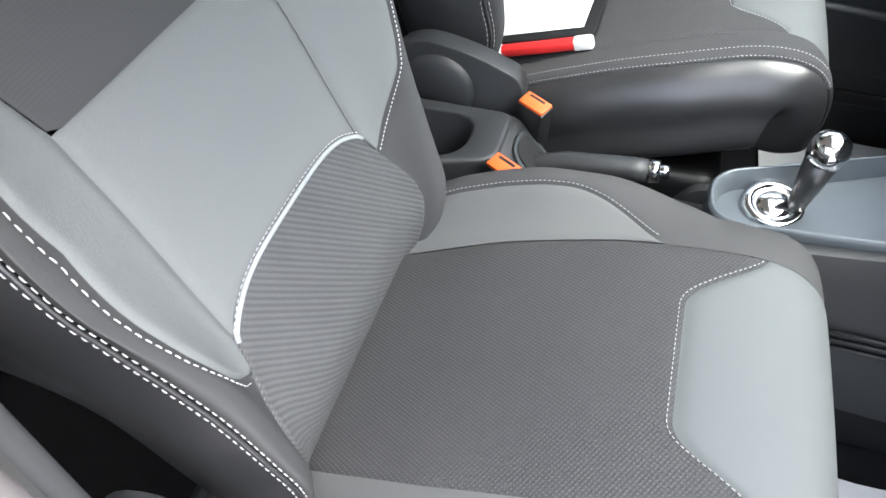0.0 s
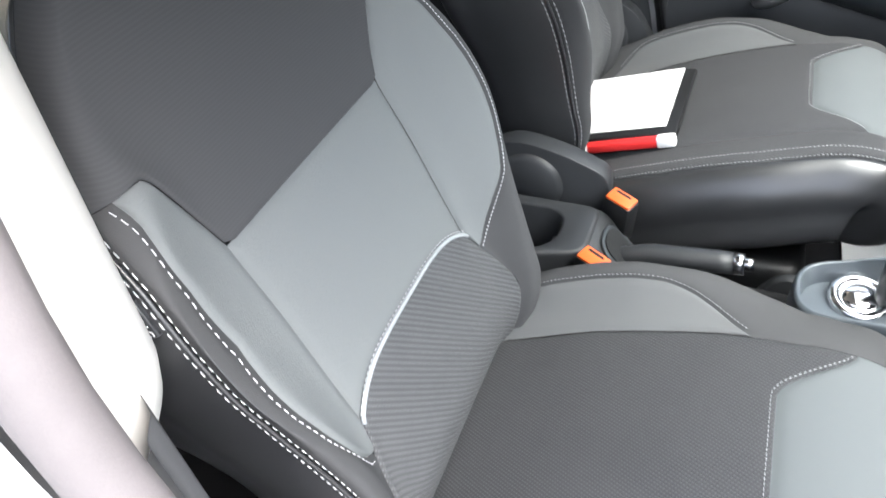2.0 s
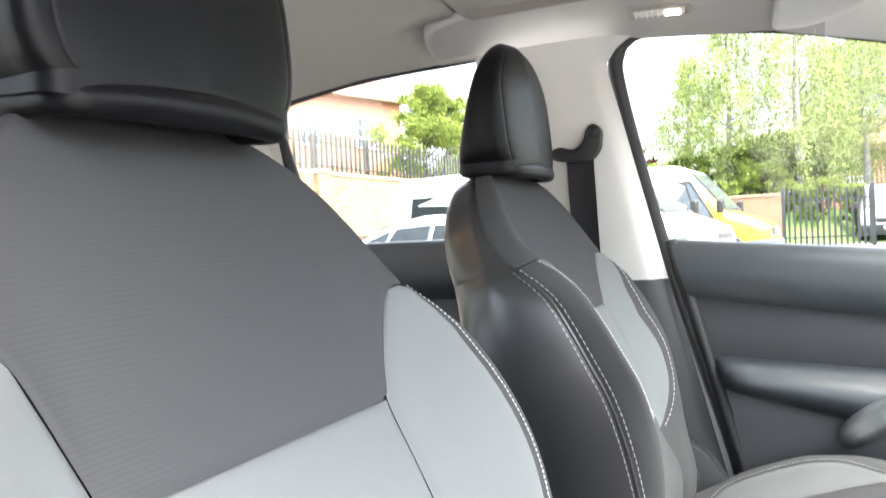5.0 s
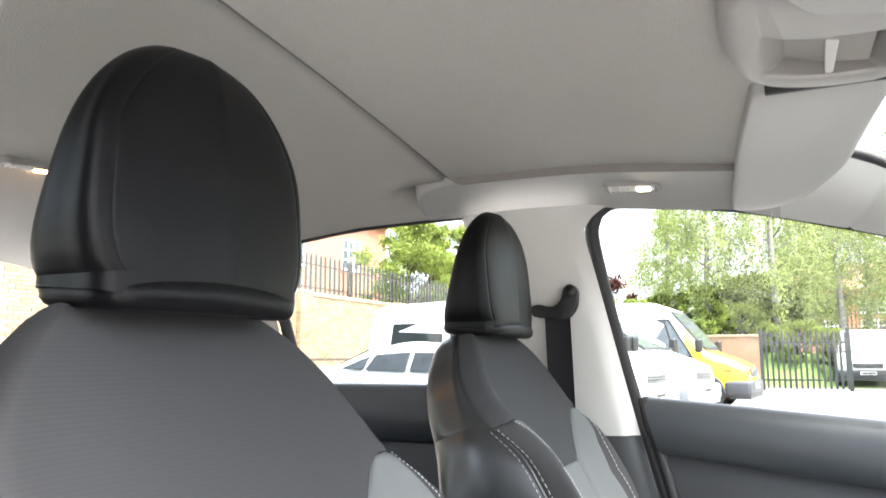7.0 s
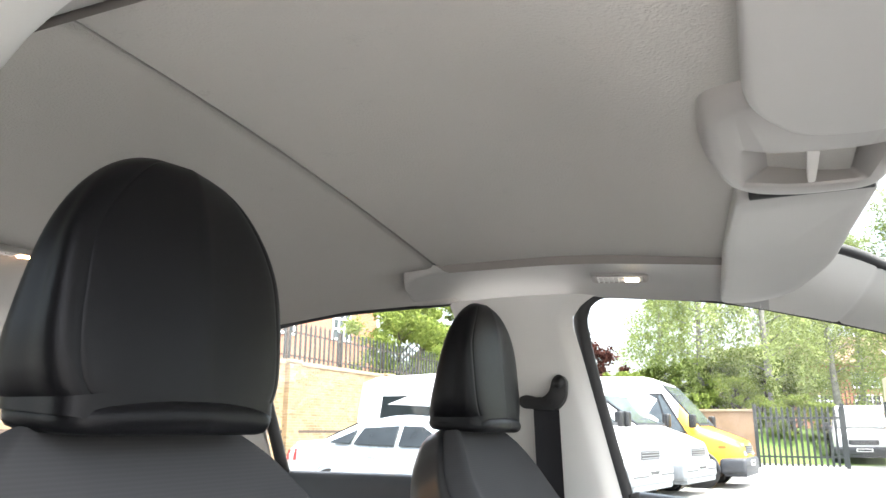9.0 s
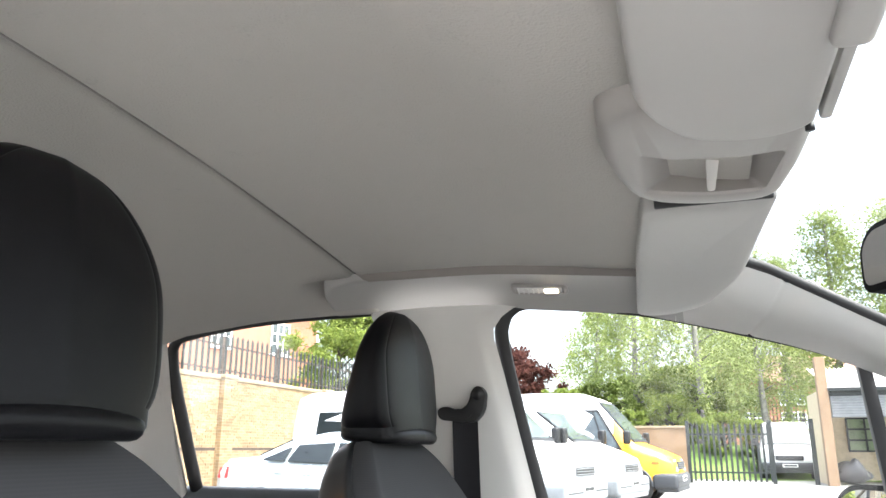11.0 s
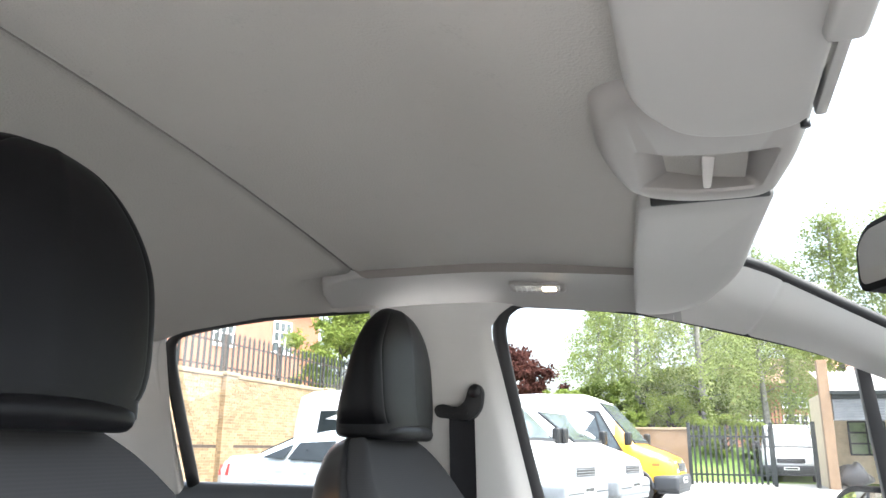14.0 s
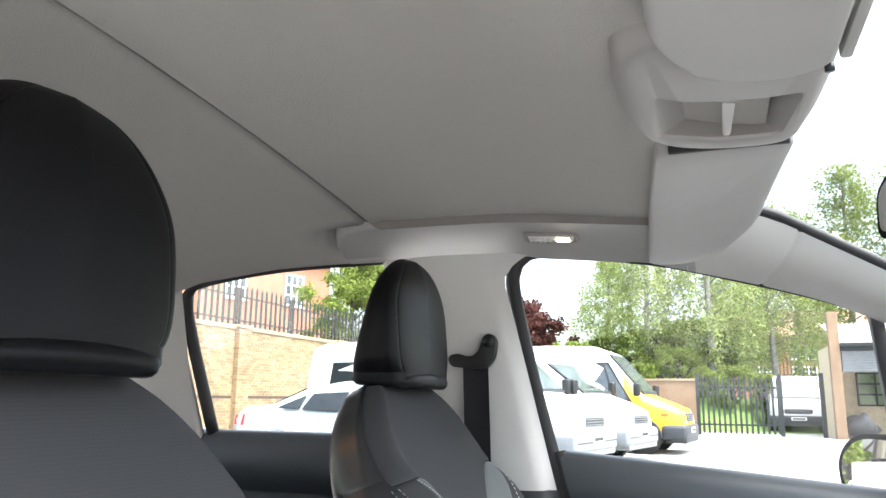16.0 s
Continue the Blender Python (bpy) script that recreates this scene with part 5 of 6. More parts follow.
def roof_lamp(at, m, label, bulb=BULB):
    lamp = thing("courtesy_lamp", at, label, "interior lamp", "courtesy lamps")
    part("bezel", tray(rect(-0.052, 0.052, -0.017, 0.017, 0.010), rect(-0.043, 0.043, -0.010, 0.010, 0.005), 0.0, 0.012, 0.004, 0.004, -1), PLASTIC_TAUPE, lamp).matrix_parent_inverse = lamp.matrix_basis.inverted() @ m
    part("lens", block(-0.041, 0.041, -0.0085, 0.0085, -0.001, 0.006, 0.002, 2), LENS, lamp, "ribbed clear lens").matrix_parent_inverse = lamp.matrix_basis.inverted() @ m
    part("bulb", block(0.010, 0.034, -0.006, 0.006, -0.0028, 0.0, 0.001, 1), bulb, lamp, "lit bulb").matrix_parent_inverse = lamp.matrix_basis.inverted() @ m
    for i in range(5):
        part("rib", block(-0.039 + 0.009 * i, -0.037 + 0.009 * i, -0.0085, 0.0085, -0.003, 0.0, 0.0004, 1), LENS, lamp).matrix_parent_inverse = lamp.matrix_basis.inverted() @ m
    return lamp


roof_lamp((0.071, 0.540, 1.415), pose(0.071, 0.538, 1.4155, -17, 3, 2), "small lit courtesy lamp in the roof rail above the passenger door")
roof_lamp((-0.80, -0.02, 1.44), pose(-0.82, 0.005, 1.426, 0, -4, 90), "small lit courtesy lamp in the rear headliner", BULB_WARM)

mirror = thing("rear_view_mirror", (0.52, 0, 1.36), "black framed rear-view mirror on the windscreen", "mirror")
mm = pose(0.540, -0.078, 1.312, 0, 6, 20)
part("frame", prism(rounded([(-0.122, -0.036), (0.122, -0.030), (0.128, 0.018), (0.110, 0.036), (-0.110, 0.036), (-0.128, 0.010)], 0.016, 5), (-0.004, 0.020), "yz", 0.006, 3, mm), MATT_BLACK, mirror)
part("glass", prism(rounded([(-0.115, -0.029), (0.115, -0.024), (0.120, 0.015), (0.105, 0.029), (-0.105, 0.029), (-0.120, 0.008)], 0.012, 5), (-0.0065, -0.0045), "yz", 0.0, m=mm), MIRROR, mirror, "silvered mirror glass", smooth=False)
part("stem", tube([mm @ Vector((0.02, 0, 0.01)), (0.58, -0.03, 1.352), (0.615, 0.0, 1.375)], 0.010, 10), PLASTIC_BLACK, mirror)

door_mirror = thing("door_mirror", (0.62, 0.86, 0.98), "exterior door mirror with grey rim outside the passenger window", "door mirror")
dm = pose(0.655, 0.955, 1.000, 0, 3, 46)
part("shell", prism(rounded([(-0.105, -0.055), (0.10, -0.062), (0.112, 0.02), (0.07, 0.068), (-0.06, 0.066), (-0.110, 0.02)], 0.045, 6), (0.0, 0.070), "yz", 0.030, 3, dm), MATT_BLACK, door_mirror)
part("rim", prism(rounded([(-0.108, -0.058), (0.103, -0.065), (0.115, 0.02), (0.072, 0.071), (-0.062, 0.069), (-0.113, 0.02)], 0.045, 6), (-0.012, 0.004), "yz", 0.004, 3, dm), MATT_BLACK, door_mirror, "charcoal rim")
part("glass", prism(rounded([(-0.097, -0.049), (0.093, -0.055), (0.104, 0.018), (0.065, 0.060), (-0.056, 0.058), (-0.102, 0.018)], 0.038, 6), (-0.0165, -0.0125), "yz", 0.0, m=dm), MIRROR, door_mirror, "convex mirror glass", smooth=False)
part("arm", tube([(0.72, 0.70, 0.955), (0.71, 0.80, 0.945), (0.70, 0.90, 0.965)], [0.03, 0.026, 0.03], 12), PLASTIC_BLACK, door_mirror)
divider = part("window_divider", prism(rounded([(0.612, 0.96), (0.634, 0.96), (0.606, 1.27), (0.586, 1.28)], 0.002), (-0.012, 0.012), "xz", 0.003, 2), RUBBER, None)
divider.matrix_basis = pose(0, 0.66, 0)
tagged(divider, "black upright dividing the passenger window", "window divider", kind="structure")


# ---- the yard outside ----
ground = part("ground", sheet(lambda u, v: (-400 + 800 * u, -400 + 800 * v, 0.0), [0.5 + 0.5 * math.copysign(abs(i / 20) ** 3, i) for i in range(-20, 21)], [0.5 + 0.5 * math.copysign(abs(i / 20) ** 3, i) for i in range(-20, 21)]), ASPHALT, None)
tagged(ground, "pale worn asphalt yard", "ground", kind="structure")
verge = part("verge", sheet(lambda u, v: (-40 + 80 * u, 29.6 + 30 * v, 0.02 + 1.3 * smooth01(v * (2 + 4 * smooth01((abs(-40 + 80 * u - 3.3) - 1.2) / 0.8))) + 0.15 * v * noise.noise((u * 30, v * 14, 0))), steps(160, False), steps(30, False)), GRASS, None)
tagged(verge, "rough green bank behind the gate", "grass bank", kind="structure")


def road_wheel(owner, at, r=0.33, w=0.21):
    """A road wheel with tyre, rim and hub, its axle along y."""
    hub = under(new("wheel"), owner)
    m = Matrix.Translation(at)
    part("tyre", moved(wheel_rings([(-w / 2 * 0.7, r * 0.62), (-w / 2, r * 0.72), (-w / 2, r * 0.92), (-w / 2 * 0.8, r), (w / 2 * 0.8, r), (w / 2, r * 0.92), (w / 2, r * 0.72), (w / 2 * 0.7, r * 0.62)]), m), RUBBER, hub, "black tyre")
    part("rim", moved(wheel_rings([(-w / 2 * 0.72, r * 0.63), (-w / 2 * 0.55, r * 0.5), (-w / 2 * 0.35, r * 0.3), (-w / 2 * 0.6, r * 0.16), (-w / 2 * 0.6, 0.001)]), m), SATIN, hub, "grey steel rim")
    part("rim_back", moved(wheel_rings([(w / 2 * 0.72, r * 0.63), (w / 2 * 0.5, r * 0.4), (w / 2 * 0.5, 0.001)]), m), STEEL_DARK, hub)
    return hub


def body_loft(stations, ring):
    """A vehicle body lofted along x: stations of (x, half width, low, waist, top, half width at the top)."""
    rows = []
    for x, w, z0, z1, z2, wt in stations:
        r = min(0.09, (z2 - z1) * 0.4)
        pts = [(0, z0), (w * 0.92, z0), (w, z0 + 0.08), (w * 1.01, (z0 + z1) / 2), (w, z1), ((w + wt) / 2 + 0.015, (z1 + z2) / 2), (wt, z2 - r), (wt - r * 0.35, z2 - r * 0.3), (wt - r, z2), (0, z2 + 0.02)]
        full = pts + [(-y, z) for y, z in reversed(pts[1:-1])]
        rows.append([(x, y, z) for y, z in full])
    n = len(rows[0])
    verts = [v for r in rows for v in r]
    faces = [(j * n + i, j * n + (i + 1) % n, (j + 1) * n + (i + 1) % n, (j + 1) * n + i) for j in range(len(rows) - 1) for i in range(n)]
    faces += [tuple(reversed(range(n))), tuple(range((len(rows) - 1) * n, len(rows) * n))]
    return verts, faces


def quad(points, lift):
    """A thin pane over four points, raised a little along its normal."""
    p = [Vector(q) for q in points]
    n = (p[1] - p[0]).cross(p[2] - p[0]).normalized()
    bm = bmesh.new()
    lo, hi = [bm.verts.new(q - n * 0.01) for q in p], [bm.verts.new(q + n * lift) for q in p]
    k = len(p)
    bm.faces.new(hi)
    bm.faces.new(list(reversed(lo)))
    for i in range(k):
        bm.faces.new((lo[i], lo[(i + 1) % k], hi[(i + 1) % k], hi[i]))
    bmesh.ops.recalc_face_normals(bm, faces=bm.faces)
    return bm


def van(name, m, length, height, paint, bumper, label, side_glass=False, group="", upper=None):
    """A panel van, nose at the origin looking along +x, camera side towards -y."""
    v = thing(name, (0, 0, 0), label, "van", group)
    h = height

    def rake(x):
        return 1.22 + (h - 1.36) * (-0.80 - x) / 0.82
    st = [(0.0, 0.72, 0.42, 0.68, 0.80, 0.66), (-0.08, 0.86, 0.36, 0.80, 0.94, 0.78), (-0.40, 0.95, 0.34, 0.94, 1.08, 0.84), (-0.80, 0.97, 0.34, 1.02, 1.22, 0.86),
          (-1.25, 0.97, 0.34, 1.08, rake(-1.25), 0.82), (-1.62, 0.97, 0.34, 1.08, h - 0.14, 0.80), (-2.0, 0.98, 0.34, 1.08, h, 0.80), (-3.0, 0.98, 0.34, 1.08, h + 0.03, 0.81), (-length + 0.3, 0.98, 0.36, 1.08, h, 0.80), (-length, 0.95, 0.40, 1.06, h - 0.08, 0.78)]
    part("body", body_loft(st, 0), paint, v)
    if upper:
        top = []
        for x, w, z0, z1, z2, wt in st[4:]:
            k = (1.36 - z1) / (z2 - z1)
            top.append((x - 0.003, (w + (wt - w) * k) * 1.012, 1.36, 1.44, z2 + 0.008, wt * 1.008))
        part("upper_body", body_loft(top, 0), upper, v, "white painted upper body")
    part("screen_frame", quad([(-0.83, -0.80, rake(-0.83)), (-0.83, 0.80, rake(-0.83)), (-1.58, 0.76, rake(-1.58)), (-1.58, -0.76, rake(-1.58))], 0.022), RUBBER, v, "black windscreen surround")
    part("windscreen", quad([(-0.87, -0.76, rake(-0.87)), (-0.87, 0.76, rake(-0.87)), (-1.54, 0.72, rake(-1.54)), (-1.54, -0.72, rake(-1.54))], 0.032), GLASS_DARK, v, "dark glazed windscreen")
    for sgn in (-1, 1):
        y = sgn * 0.965
        yt = sgn * 0.845
        part("window_frame", quad([(-1.06, y, 1.10), (-2.08, y, 1.10), (-2.08, yt, h - 0.37), (-1.57, yt, h - 0.37)][::sgn], 0.022), RUBBER, v, "black window surround")
        part("pillar_bar", quad([(-1.42, y, 1.14), (-1.455, y, 1.14), (-1.70, yt, h - 0.42), (-1.665, yt, h - 0.42)][::sgn], 0.036), RUBBER, v)
        part("door_handle", block(-1.95, -1.80, min(sgn * 0.985, sgn * 1.01), max(sgn * 0.985, sgn * 1.01), 0.98, 1.02, 0.008), PLASTIC_BLACK, v, "black door handle")
        part("door_window", quad([(-1.12, y, 1.14), (-2.02, y, 1.14), (-2.02, yt, h - 0.42), (-1.60, yt, h - 0.42)][::sgn], 0.03), GLASS_DARK, v, "dark cab side window")
        if side_glass:
            for i in range(2):
                x = -2.25 - 1.36 * i
                part("side_window", quad([(x, y, 1.18), (x - 1.2, y, 1.18), (x - 1.2, yt, h - 0.38), (x, yt, h - 0.38)][::sgn], 0.03), GLASS_SMOKE, v, "dark side window")
        part("mirror", block(-0.98, -0.84, min(sgn * 1.02, sgn * 1.22), max(sgn * 1.02, sgn * 1.22), 1.22, 1.50, 0.04, 3), PLASTIC_BLACK, v, "black door mirror")
        part("mirror_arm", tube([(-0.95, sgn * 0.95, 1.26), (-0.92, sgn * 1.06, 1.30)], 0.025, 8), PLASTIC_BLACK, v)
        part("headlamp", quad([(0.012, sgn * 0.66, 0.66), (0.012, sgn * 0.40, 0.66), (-0.05, sgn * 0.42, 0.90), (-0.06, sgn * 0.68, 0.90)][::sgn], 0.02), LENS, v, "clear headlamp")
        part("indicator", quad([(-0.30, sgn * 0.945, 0.80), (-0.46, sgn * 0.955, 0.80), (-0.46, sgn * 0.955, 0.86), (-0.30, sgn * 0.945, 0.86)][::sgn], 0.012), ORANGE if upper else LENS, v, "orange side indicator" if upper else "clear side indicator")
        part("side_strip", block(-length + 0.3, -1.3, min(sgn * 0.98, sgn * 1.005), max(sgn * 0.98, sgn * 1.005), 0.55, 0.66, 0.01), bumper, v, "grey rubbing strip")
        part("wheel_arch", tube([(-0.86 + 0.40 * math.cos(a), sgn * 0.985, 0.34 + 0.40 * math.sin(a)) for a in [math.pi * i / 12 for i in range(13)]], 0.03, 8), bumper, v, "grey wheel arch lip")
        part("door_gap", box(-1.065, -1.055, min(sgn * 0.975, sgn * 0.992), max(sgn * 0.975, sgn * 0.992), 0.45, 1.1), RUBBER, v, smooth=False)
        for x in (-0.86, -length + 0.95):
            road_wheel(v, (x, sgn * 0.86, 0.33), 0.33)
            part("arch_well", moved(wheel_rings([(-0.13, 0.38), (0.135 if sgn > 0 else 0.13, 0.385), (0.13, 0.001)] if sgn > 0 else [(0.13, 0.38), (-0.135, 0.385), (-0.13, 0.001)]), Matrix.Translation((x, sgn * 0.86, 0.35))), RUBBER, v)
    part("bumper", block(-0.47, 0.07, -0.985, 0.985, 0.30, 0.62, 0.08, 4), bumper, v, "moulded front bumper")
    # shadow line across the bumper, added as a dark strip
    part("bumper_shade_line", block(-0.40, 0.074, -0.93, 0.93, 0.455, 0.472, 0.003, 1), RUBBER, v, "dark strip drawn as the shadow line along the bumper")
    part("bonnet_gap", tube([(-0.10, -0.80, 0.93), (-0.08, 0.0, 0.965), (-0.10, 0.80, 0.93)], 0.008, 6), RUBBER, v)
    part("grille_frame", block(-0.03, 0.018, -0.48, 0.48, 0.685, 0.865, 0.02, 2), bumper, v, "grey grille surround")
    part("lower_valance", block(-0.4, 0.055, -0.90, 0.90, 0.24, 0.34, 0.03, 2), bumper, v)
    part("grille", block(-0.03, 0.024, -0.44, 0.44, 0.705, 0.845, 0.02, 2), RUBBER, v, "black grille")
    for i in range(3):
        part("grille_bar", block(-0.02, 0.034, -0.42, 0.42, 0.725 + 0.042 * i, 0.738 + 0.042 * i, 0.004, 1), SHUTTER, v)
    part("number_plate", block(0.066, 0.078, -0.26, 0.26, 0.45, 0.56, 0.003, 1), PAPER, v, "white number plate")
    part("plate_bar", block(0.0782, 0.0795, -0.22, 0.22, 0.475, 0.535, 0.0, 1), STEEL_DARK, v)
    part("wiper", tube([(-0.93, -0.5, 1.345), (-0.96, 0.05, 1.385)], 0.012, 6), RUBBER, v)
    v.matrix_basis = m
    return v


van("white_minibus", pose(-1.58, 11.75, 0, 0, 0, -11), 5.4, 2.14, PAINT_WHITE, BUMPER_PALE, "white minibus with dark side windows parked nose out", True, "parked vans")
van("white_van", pose(-1.06, 14.1, 0, 0, 0, -11), 5.2, 1.98, PAINT_WHITE, BUMPER_PALE, "white panel van parked between two others", False, "parked vans")
van("yellow_van", pose(-0.27, 17.0, 0, 0, 0, -6), 5.4, 2.33, PAINT_YELLOW, BUMPER_GREY, "yellow panel van with white roof and grey bumper parked nose out", False, "parked vans", PAINT_WHITE)
van("white_delivery_van", pose(3.15, 30.2, 0.02, 0, 0, -93), 4.8, 2.12, PAINT_WHITE, BUMPER_GREY, "white delivery van standing beyond the gate", False, "parked vans")


def saloon(m):
    car = thing("saloon_car", (0, 0, 0), "pale silver saloon car parked beside the minibus", "car")
    st = [(0.0, 0.70, 0.32, 0.55, 0.62, 0.62), (-0.25, 0.82, 0.26, 0.62, 0.74, 0.74), (-1.05, 0.87, 0.22, 0.72, 0.92, 0.78), (-1.30, 0.88, 0.22, 0.76, 0.97, 0.76), (-2.05, 0.88, 0.22, 0.80, 1.31, 0.60),
          (-2.7, 0.88, 0.22, 0.82, 1.35, 0.58), (-3.3, 0.88, 0.24, 0.84, 1.25, 0.58), (-3.85, 0.86, 0.26, 0.86, 1.0, 0.66), (-4.30, 0.82, 0.30, 0.84, 0.97, 0.70), (-4.45, 0.74, 0.40, 0.74, 0.86, 0.62)]
    part("body", body_loft(st, 0), PAINT_SILVER, car)
    for sgn in (-1, 1):
        y, yt = sgn * 0.865, sgn * 0.67
        part("front_window", quad([(-1.60, y, 0.91), (-2.40, y, 0.92), (-2.40, yt + sgn * 0.03, 1.19), (-2.08, yt + sgn * 0.03, 1.18)][::sgn], 0.02), GLASS_SMOKE, car, "dark front side window")
        part("rear_window", quad([(-2.48, y, 0.92), (-3.15, y, 0.94), (-3.06, yt + sgn * 0.04, 1.16), (-2.48, yt + sgn * 0.03, 1.19)][::sgn], 0.02), GLASS_SMOKE, car, "dark rear side window")
        part("quarter_window", quad([(-3.22, y, 0.95), (-3.58, y - sgn * 0.02, 0.96), (-3.18, yt + sgn * 0.05, 1.13)][::sgn], 0.02), GLASS_SMOKE, car, "dark quarter window")
        part("tail_lamp", quad([(-4.20, sgn * 0.83, 0.70), (-4.42, sgn * 0.75, 0.70), (-4.40, sgn * 0.74, 0.84), (-4.18, sgn * 0.82, 0.86)][::sgn], 0.02), RED, car, "red tail lamp")
        part("door_handle", block(-2.9, -2.75, min(sgn * 0.87, sgn * 0.9), max(sgn * 0.87, sgn * 0.9), 0.76, 0.79, 0.006), PAINT_SILVER, car)
        part("door_handle", block(-3.35, -3.2, min(sgn * 0.87, sgn * 0.9), max(sgn * 0.87, sgn * 0.9), 0.78, 0.81, 0.006), PAINT_SILVER, car)
        for x in (-0.85, -3.55):
            road_wheel(car, (x, sgn * 0.78, 0.31), 0.31, 0.2)
            part("arch_lip", tube([(x + 0.35 * math.cos(a), sgn * 0.875, 0.32 + 0.35 * math.sin(a)) for a in [math.pi * i / 12 for i in range(13)]], 0.02, 8), PAINT_SILVER, car)
    part("rear_screen", quad([(-3.32, 0.52, 1.24), (-3.32, -0.52, 1.24), (-3.83, -0.58, 1.02), (-3.83, 0.58, 1.02)], 0.02), GLASS_SMOKE, car, "dark rear screen")
    car.matrix_basis = m


saloon(pose(-2.12, 9.5, 0, 0, 0, -3))

# ---- boundary wall of buff brick with a steel palisade on top ----
WX = -11.7
boundary = thing("boundary_wall", (WX, 14, 0), "buff brick boundary wall with piers and a stone coping", "brick wall", kind="structure")
part("core", block(WX - 0.33, WX - 0.01, 2, 34, 0, 2.86, 0.0), MORTAR, boundary, smooth=False)
part("coping", block(WX - 0.38, WX + 0.05, 2, 34, 2.86, 2.98, 0.02, 2), COPING, boundary, "weathered coping stones")
part("dark_course", block(WX - 0.01, WX + 0.016, 2, 34, 1.05, 1.125, 0.0), STEEL_RUST, boundary, "course of dark bricks", smooth=False)
piers = [10.6, 16.2, 21.8, 27.4]
for y in piers:
    part("pier", block(WX - 0.05, WX + 0.145, y - 0.255, y + 0.255, 0, 2.90, 0.0), MORTAR, boundary, "buff brick pier", smooth=False)
    courses = []
    for row in range(38):
        z = 0.0375 + 0.075 * row
        cut = (-0.27, -0.05, 0.17, 0.27) if row % 2 else (-0.27, -0.17, 0.05, 0.27)
        for a, b in zip(cut, cut[1:]):
            courses.append(box(WX + 0.06, WX + 0.16 + random.uniform(-0.003, 0.004), y + a + 0.005, y + b - 0.005, z - 0.0325, z + 0.0325))
        for e in (-0.27, 0.27):
            courses.append(box(WX - 0.05, WX + 0.05, *sorted((y + e, y + e * 0.9)), z - 0.0325, z + 0.0325))
    tagged(part("pier_bricks", joined(*courses), BRICK_BUFF, boundary, "buff bricks of the pier", smooth=False), kind="stuff")
    part("pier_cap", block(WX - 0.40, WX + 0.20, y - 0.31, y + 0.31, 2.90, 3.00, 0.03, 2), COPING, boundary, "stone pier cap")

palisade = thing("palisade_fence", (WX - 0.15, 18, 2.98), "dark steel palisade fence on top of the brick wall", "fence")
for z in (3.14, 3.80):
    part("rail", block(WX - 0.16, WX - 0.12, 2, 34, z - 0.025, z + 0.025, 0.0), STEEL_RUST, palisade, smooth=False)
for y in (5.0, 7.8, 10.6, 13.4, 16.2, 19.0, 21.8, 24.6, 27.4, 30.2):
    part("post", block(WX - 0.20, WX - 0.12, y - 0.045, y + 0.045, 2.98, 4.05, 0.008, 1), STEEL_RUST, palisade, "rusty steel post")


def picket(h, w=0.065):
    """A pointed steel pale, standing on z = 0 and facing x."""
    o = [(-w / 2, 0), (w / 2, 0), (w / 2, h - 0.09), (w * 0.25, h - 0.05), (0, h), (-w * 0.25, h - 0.05), (-w / 2, h - 0.09)]
    v = [(0.0, a, b) for a, b in o] + [(0.02, a, b) for a, b in o]
    n = len(o)
    return v, [tuple(reversed(range(n))), tuple(range(n, 2 * n))] + [(i, (i + 1) % n, n + (i + 1) % n, n + i) for i in range(n)]


pale = bpy.data.meshes.new("pale")
pv, pf = picket(1.16, 0.09)
pale.from_pydata(pv, [], pf)
pale.materials.append(STEEL_DARK)
k = 0
y = 4.0
while y < 32:
    ob = new("pale", pale)
    ob.location = (WX - 0.118, y, 2.96 + random.uniform(-0.015, 0.015))
    ob.rotation_euler = (random.uniform(-0.012, 0.012), 0, 0)
    under(ob, palisade)
    y += 0.25

# ---- gate, low wall and garage at the far side ----
gate = thing("palisade_gate", (1.1, 27, 0), "dark green steel palisade gate leaf, closed", "gate")
for x in (-0.30, 2.35):
    part("gate_post", block(x - 0.06, x + 0.06, 26.94, 27.06, 0, 2.06, 0.01, 1), STEEL_DARK, gate)
for z in (0.35, 1.60):
    part("rail", block(-0.25, 2.3, 26.98, 27.02, z - 0.03, z + 0.03, 0.004, 1), STEEL_DARK, gate)
pv, pf = picket(1.93, 0.075)
gpale = bpy.data.meshes.new("gate_pale")
gpale.from_pydata([(b, -a, c) for a, b, c in pv], [], pf)
gpale.materials.append(STEEL_DARK)
for i in range(15):
    ob = new("pale", gpale)
    ob.location = (-0.14 + 0.172 * i, 26.96, 0.06)
    under(ob, gate)
post = thing("gate_post", (3.62, 27, 0), "dark steel gate post beside the garage", "post")
part("shaft", block(3.55, 3.69, 26.93, 27.07, 0, 2.1, 0.01, 1), STEEL_DARK, post)
low = thing("low_wall", (-1.2, 29.5, 0), "short orange brick wall beside the gate", "brick wall", kind="structure")
part("core", block(-3.2, -0.35, 28.9, 29.2, 0, 1.86, 0.01, 1), BRICK_ORANGE, low)
part("coping", block(-3.25, -0.30, 28.85, 29.25, 1.86, 1.95, 0.015, 1), COPING, low)
fence2 = thing("railings", (2.2, 46, 1.2), "rust coloured railings on the bank in the distance", "fence")
for z in (2.65, 3.45):
    part("rail", block(-1.0, 9.0, 45.98, 46.02, z - 0.03, z + 0.03), STEEL_RUST, fence2, smooth=False)
far_pales = joined(*[moved(box(-0.035, 0.035, -0.01, 0.01, 0, 1.3), Matrix.Translation((-1.0 + 0.2 * i, 46, 2.4))) for i in range(50)])
tagged(part("pales", far_pales, STEEL_RUST, fence2, smooth=False), kind="stuff")

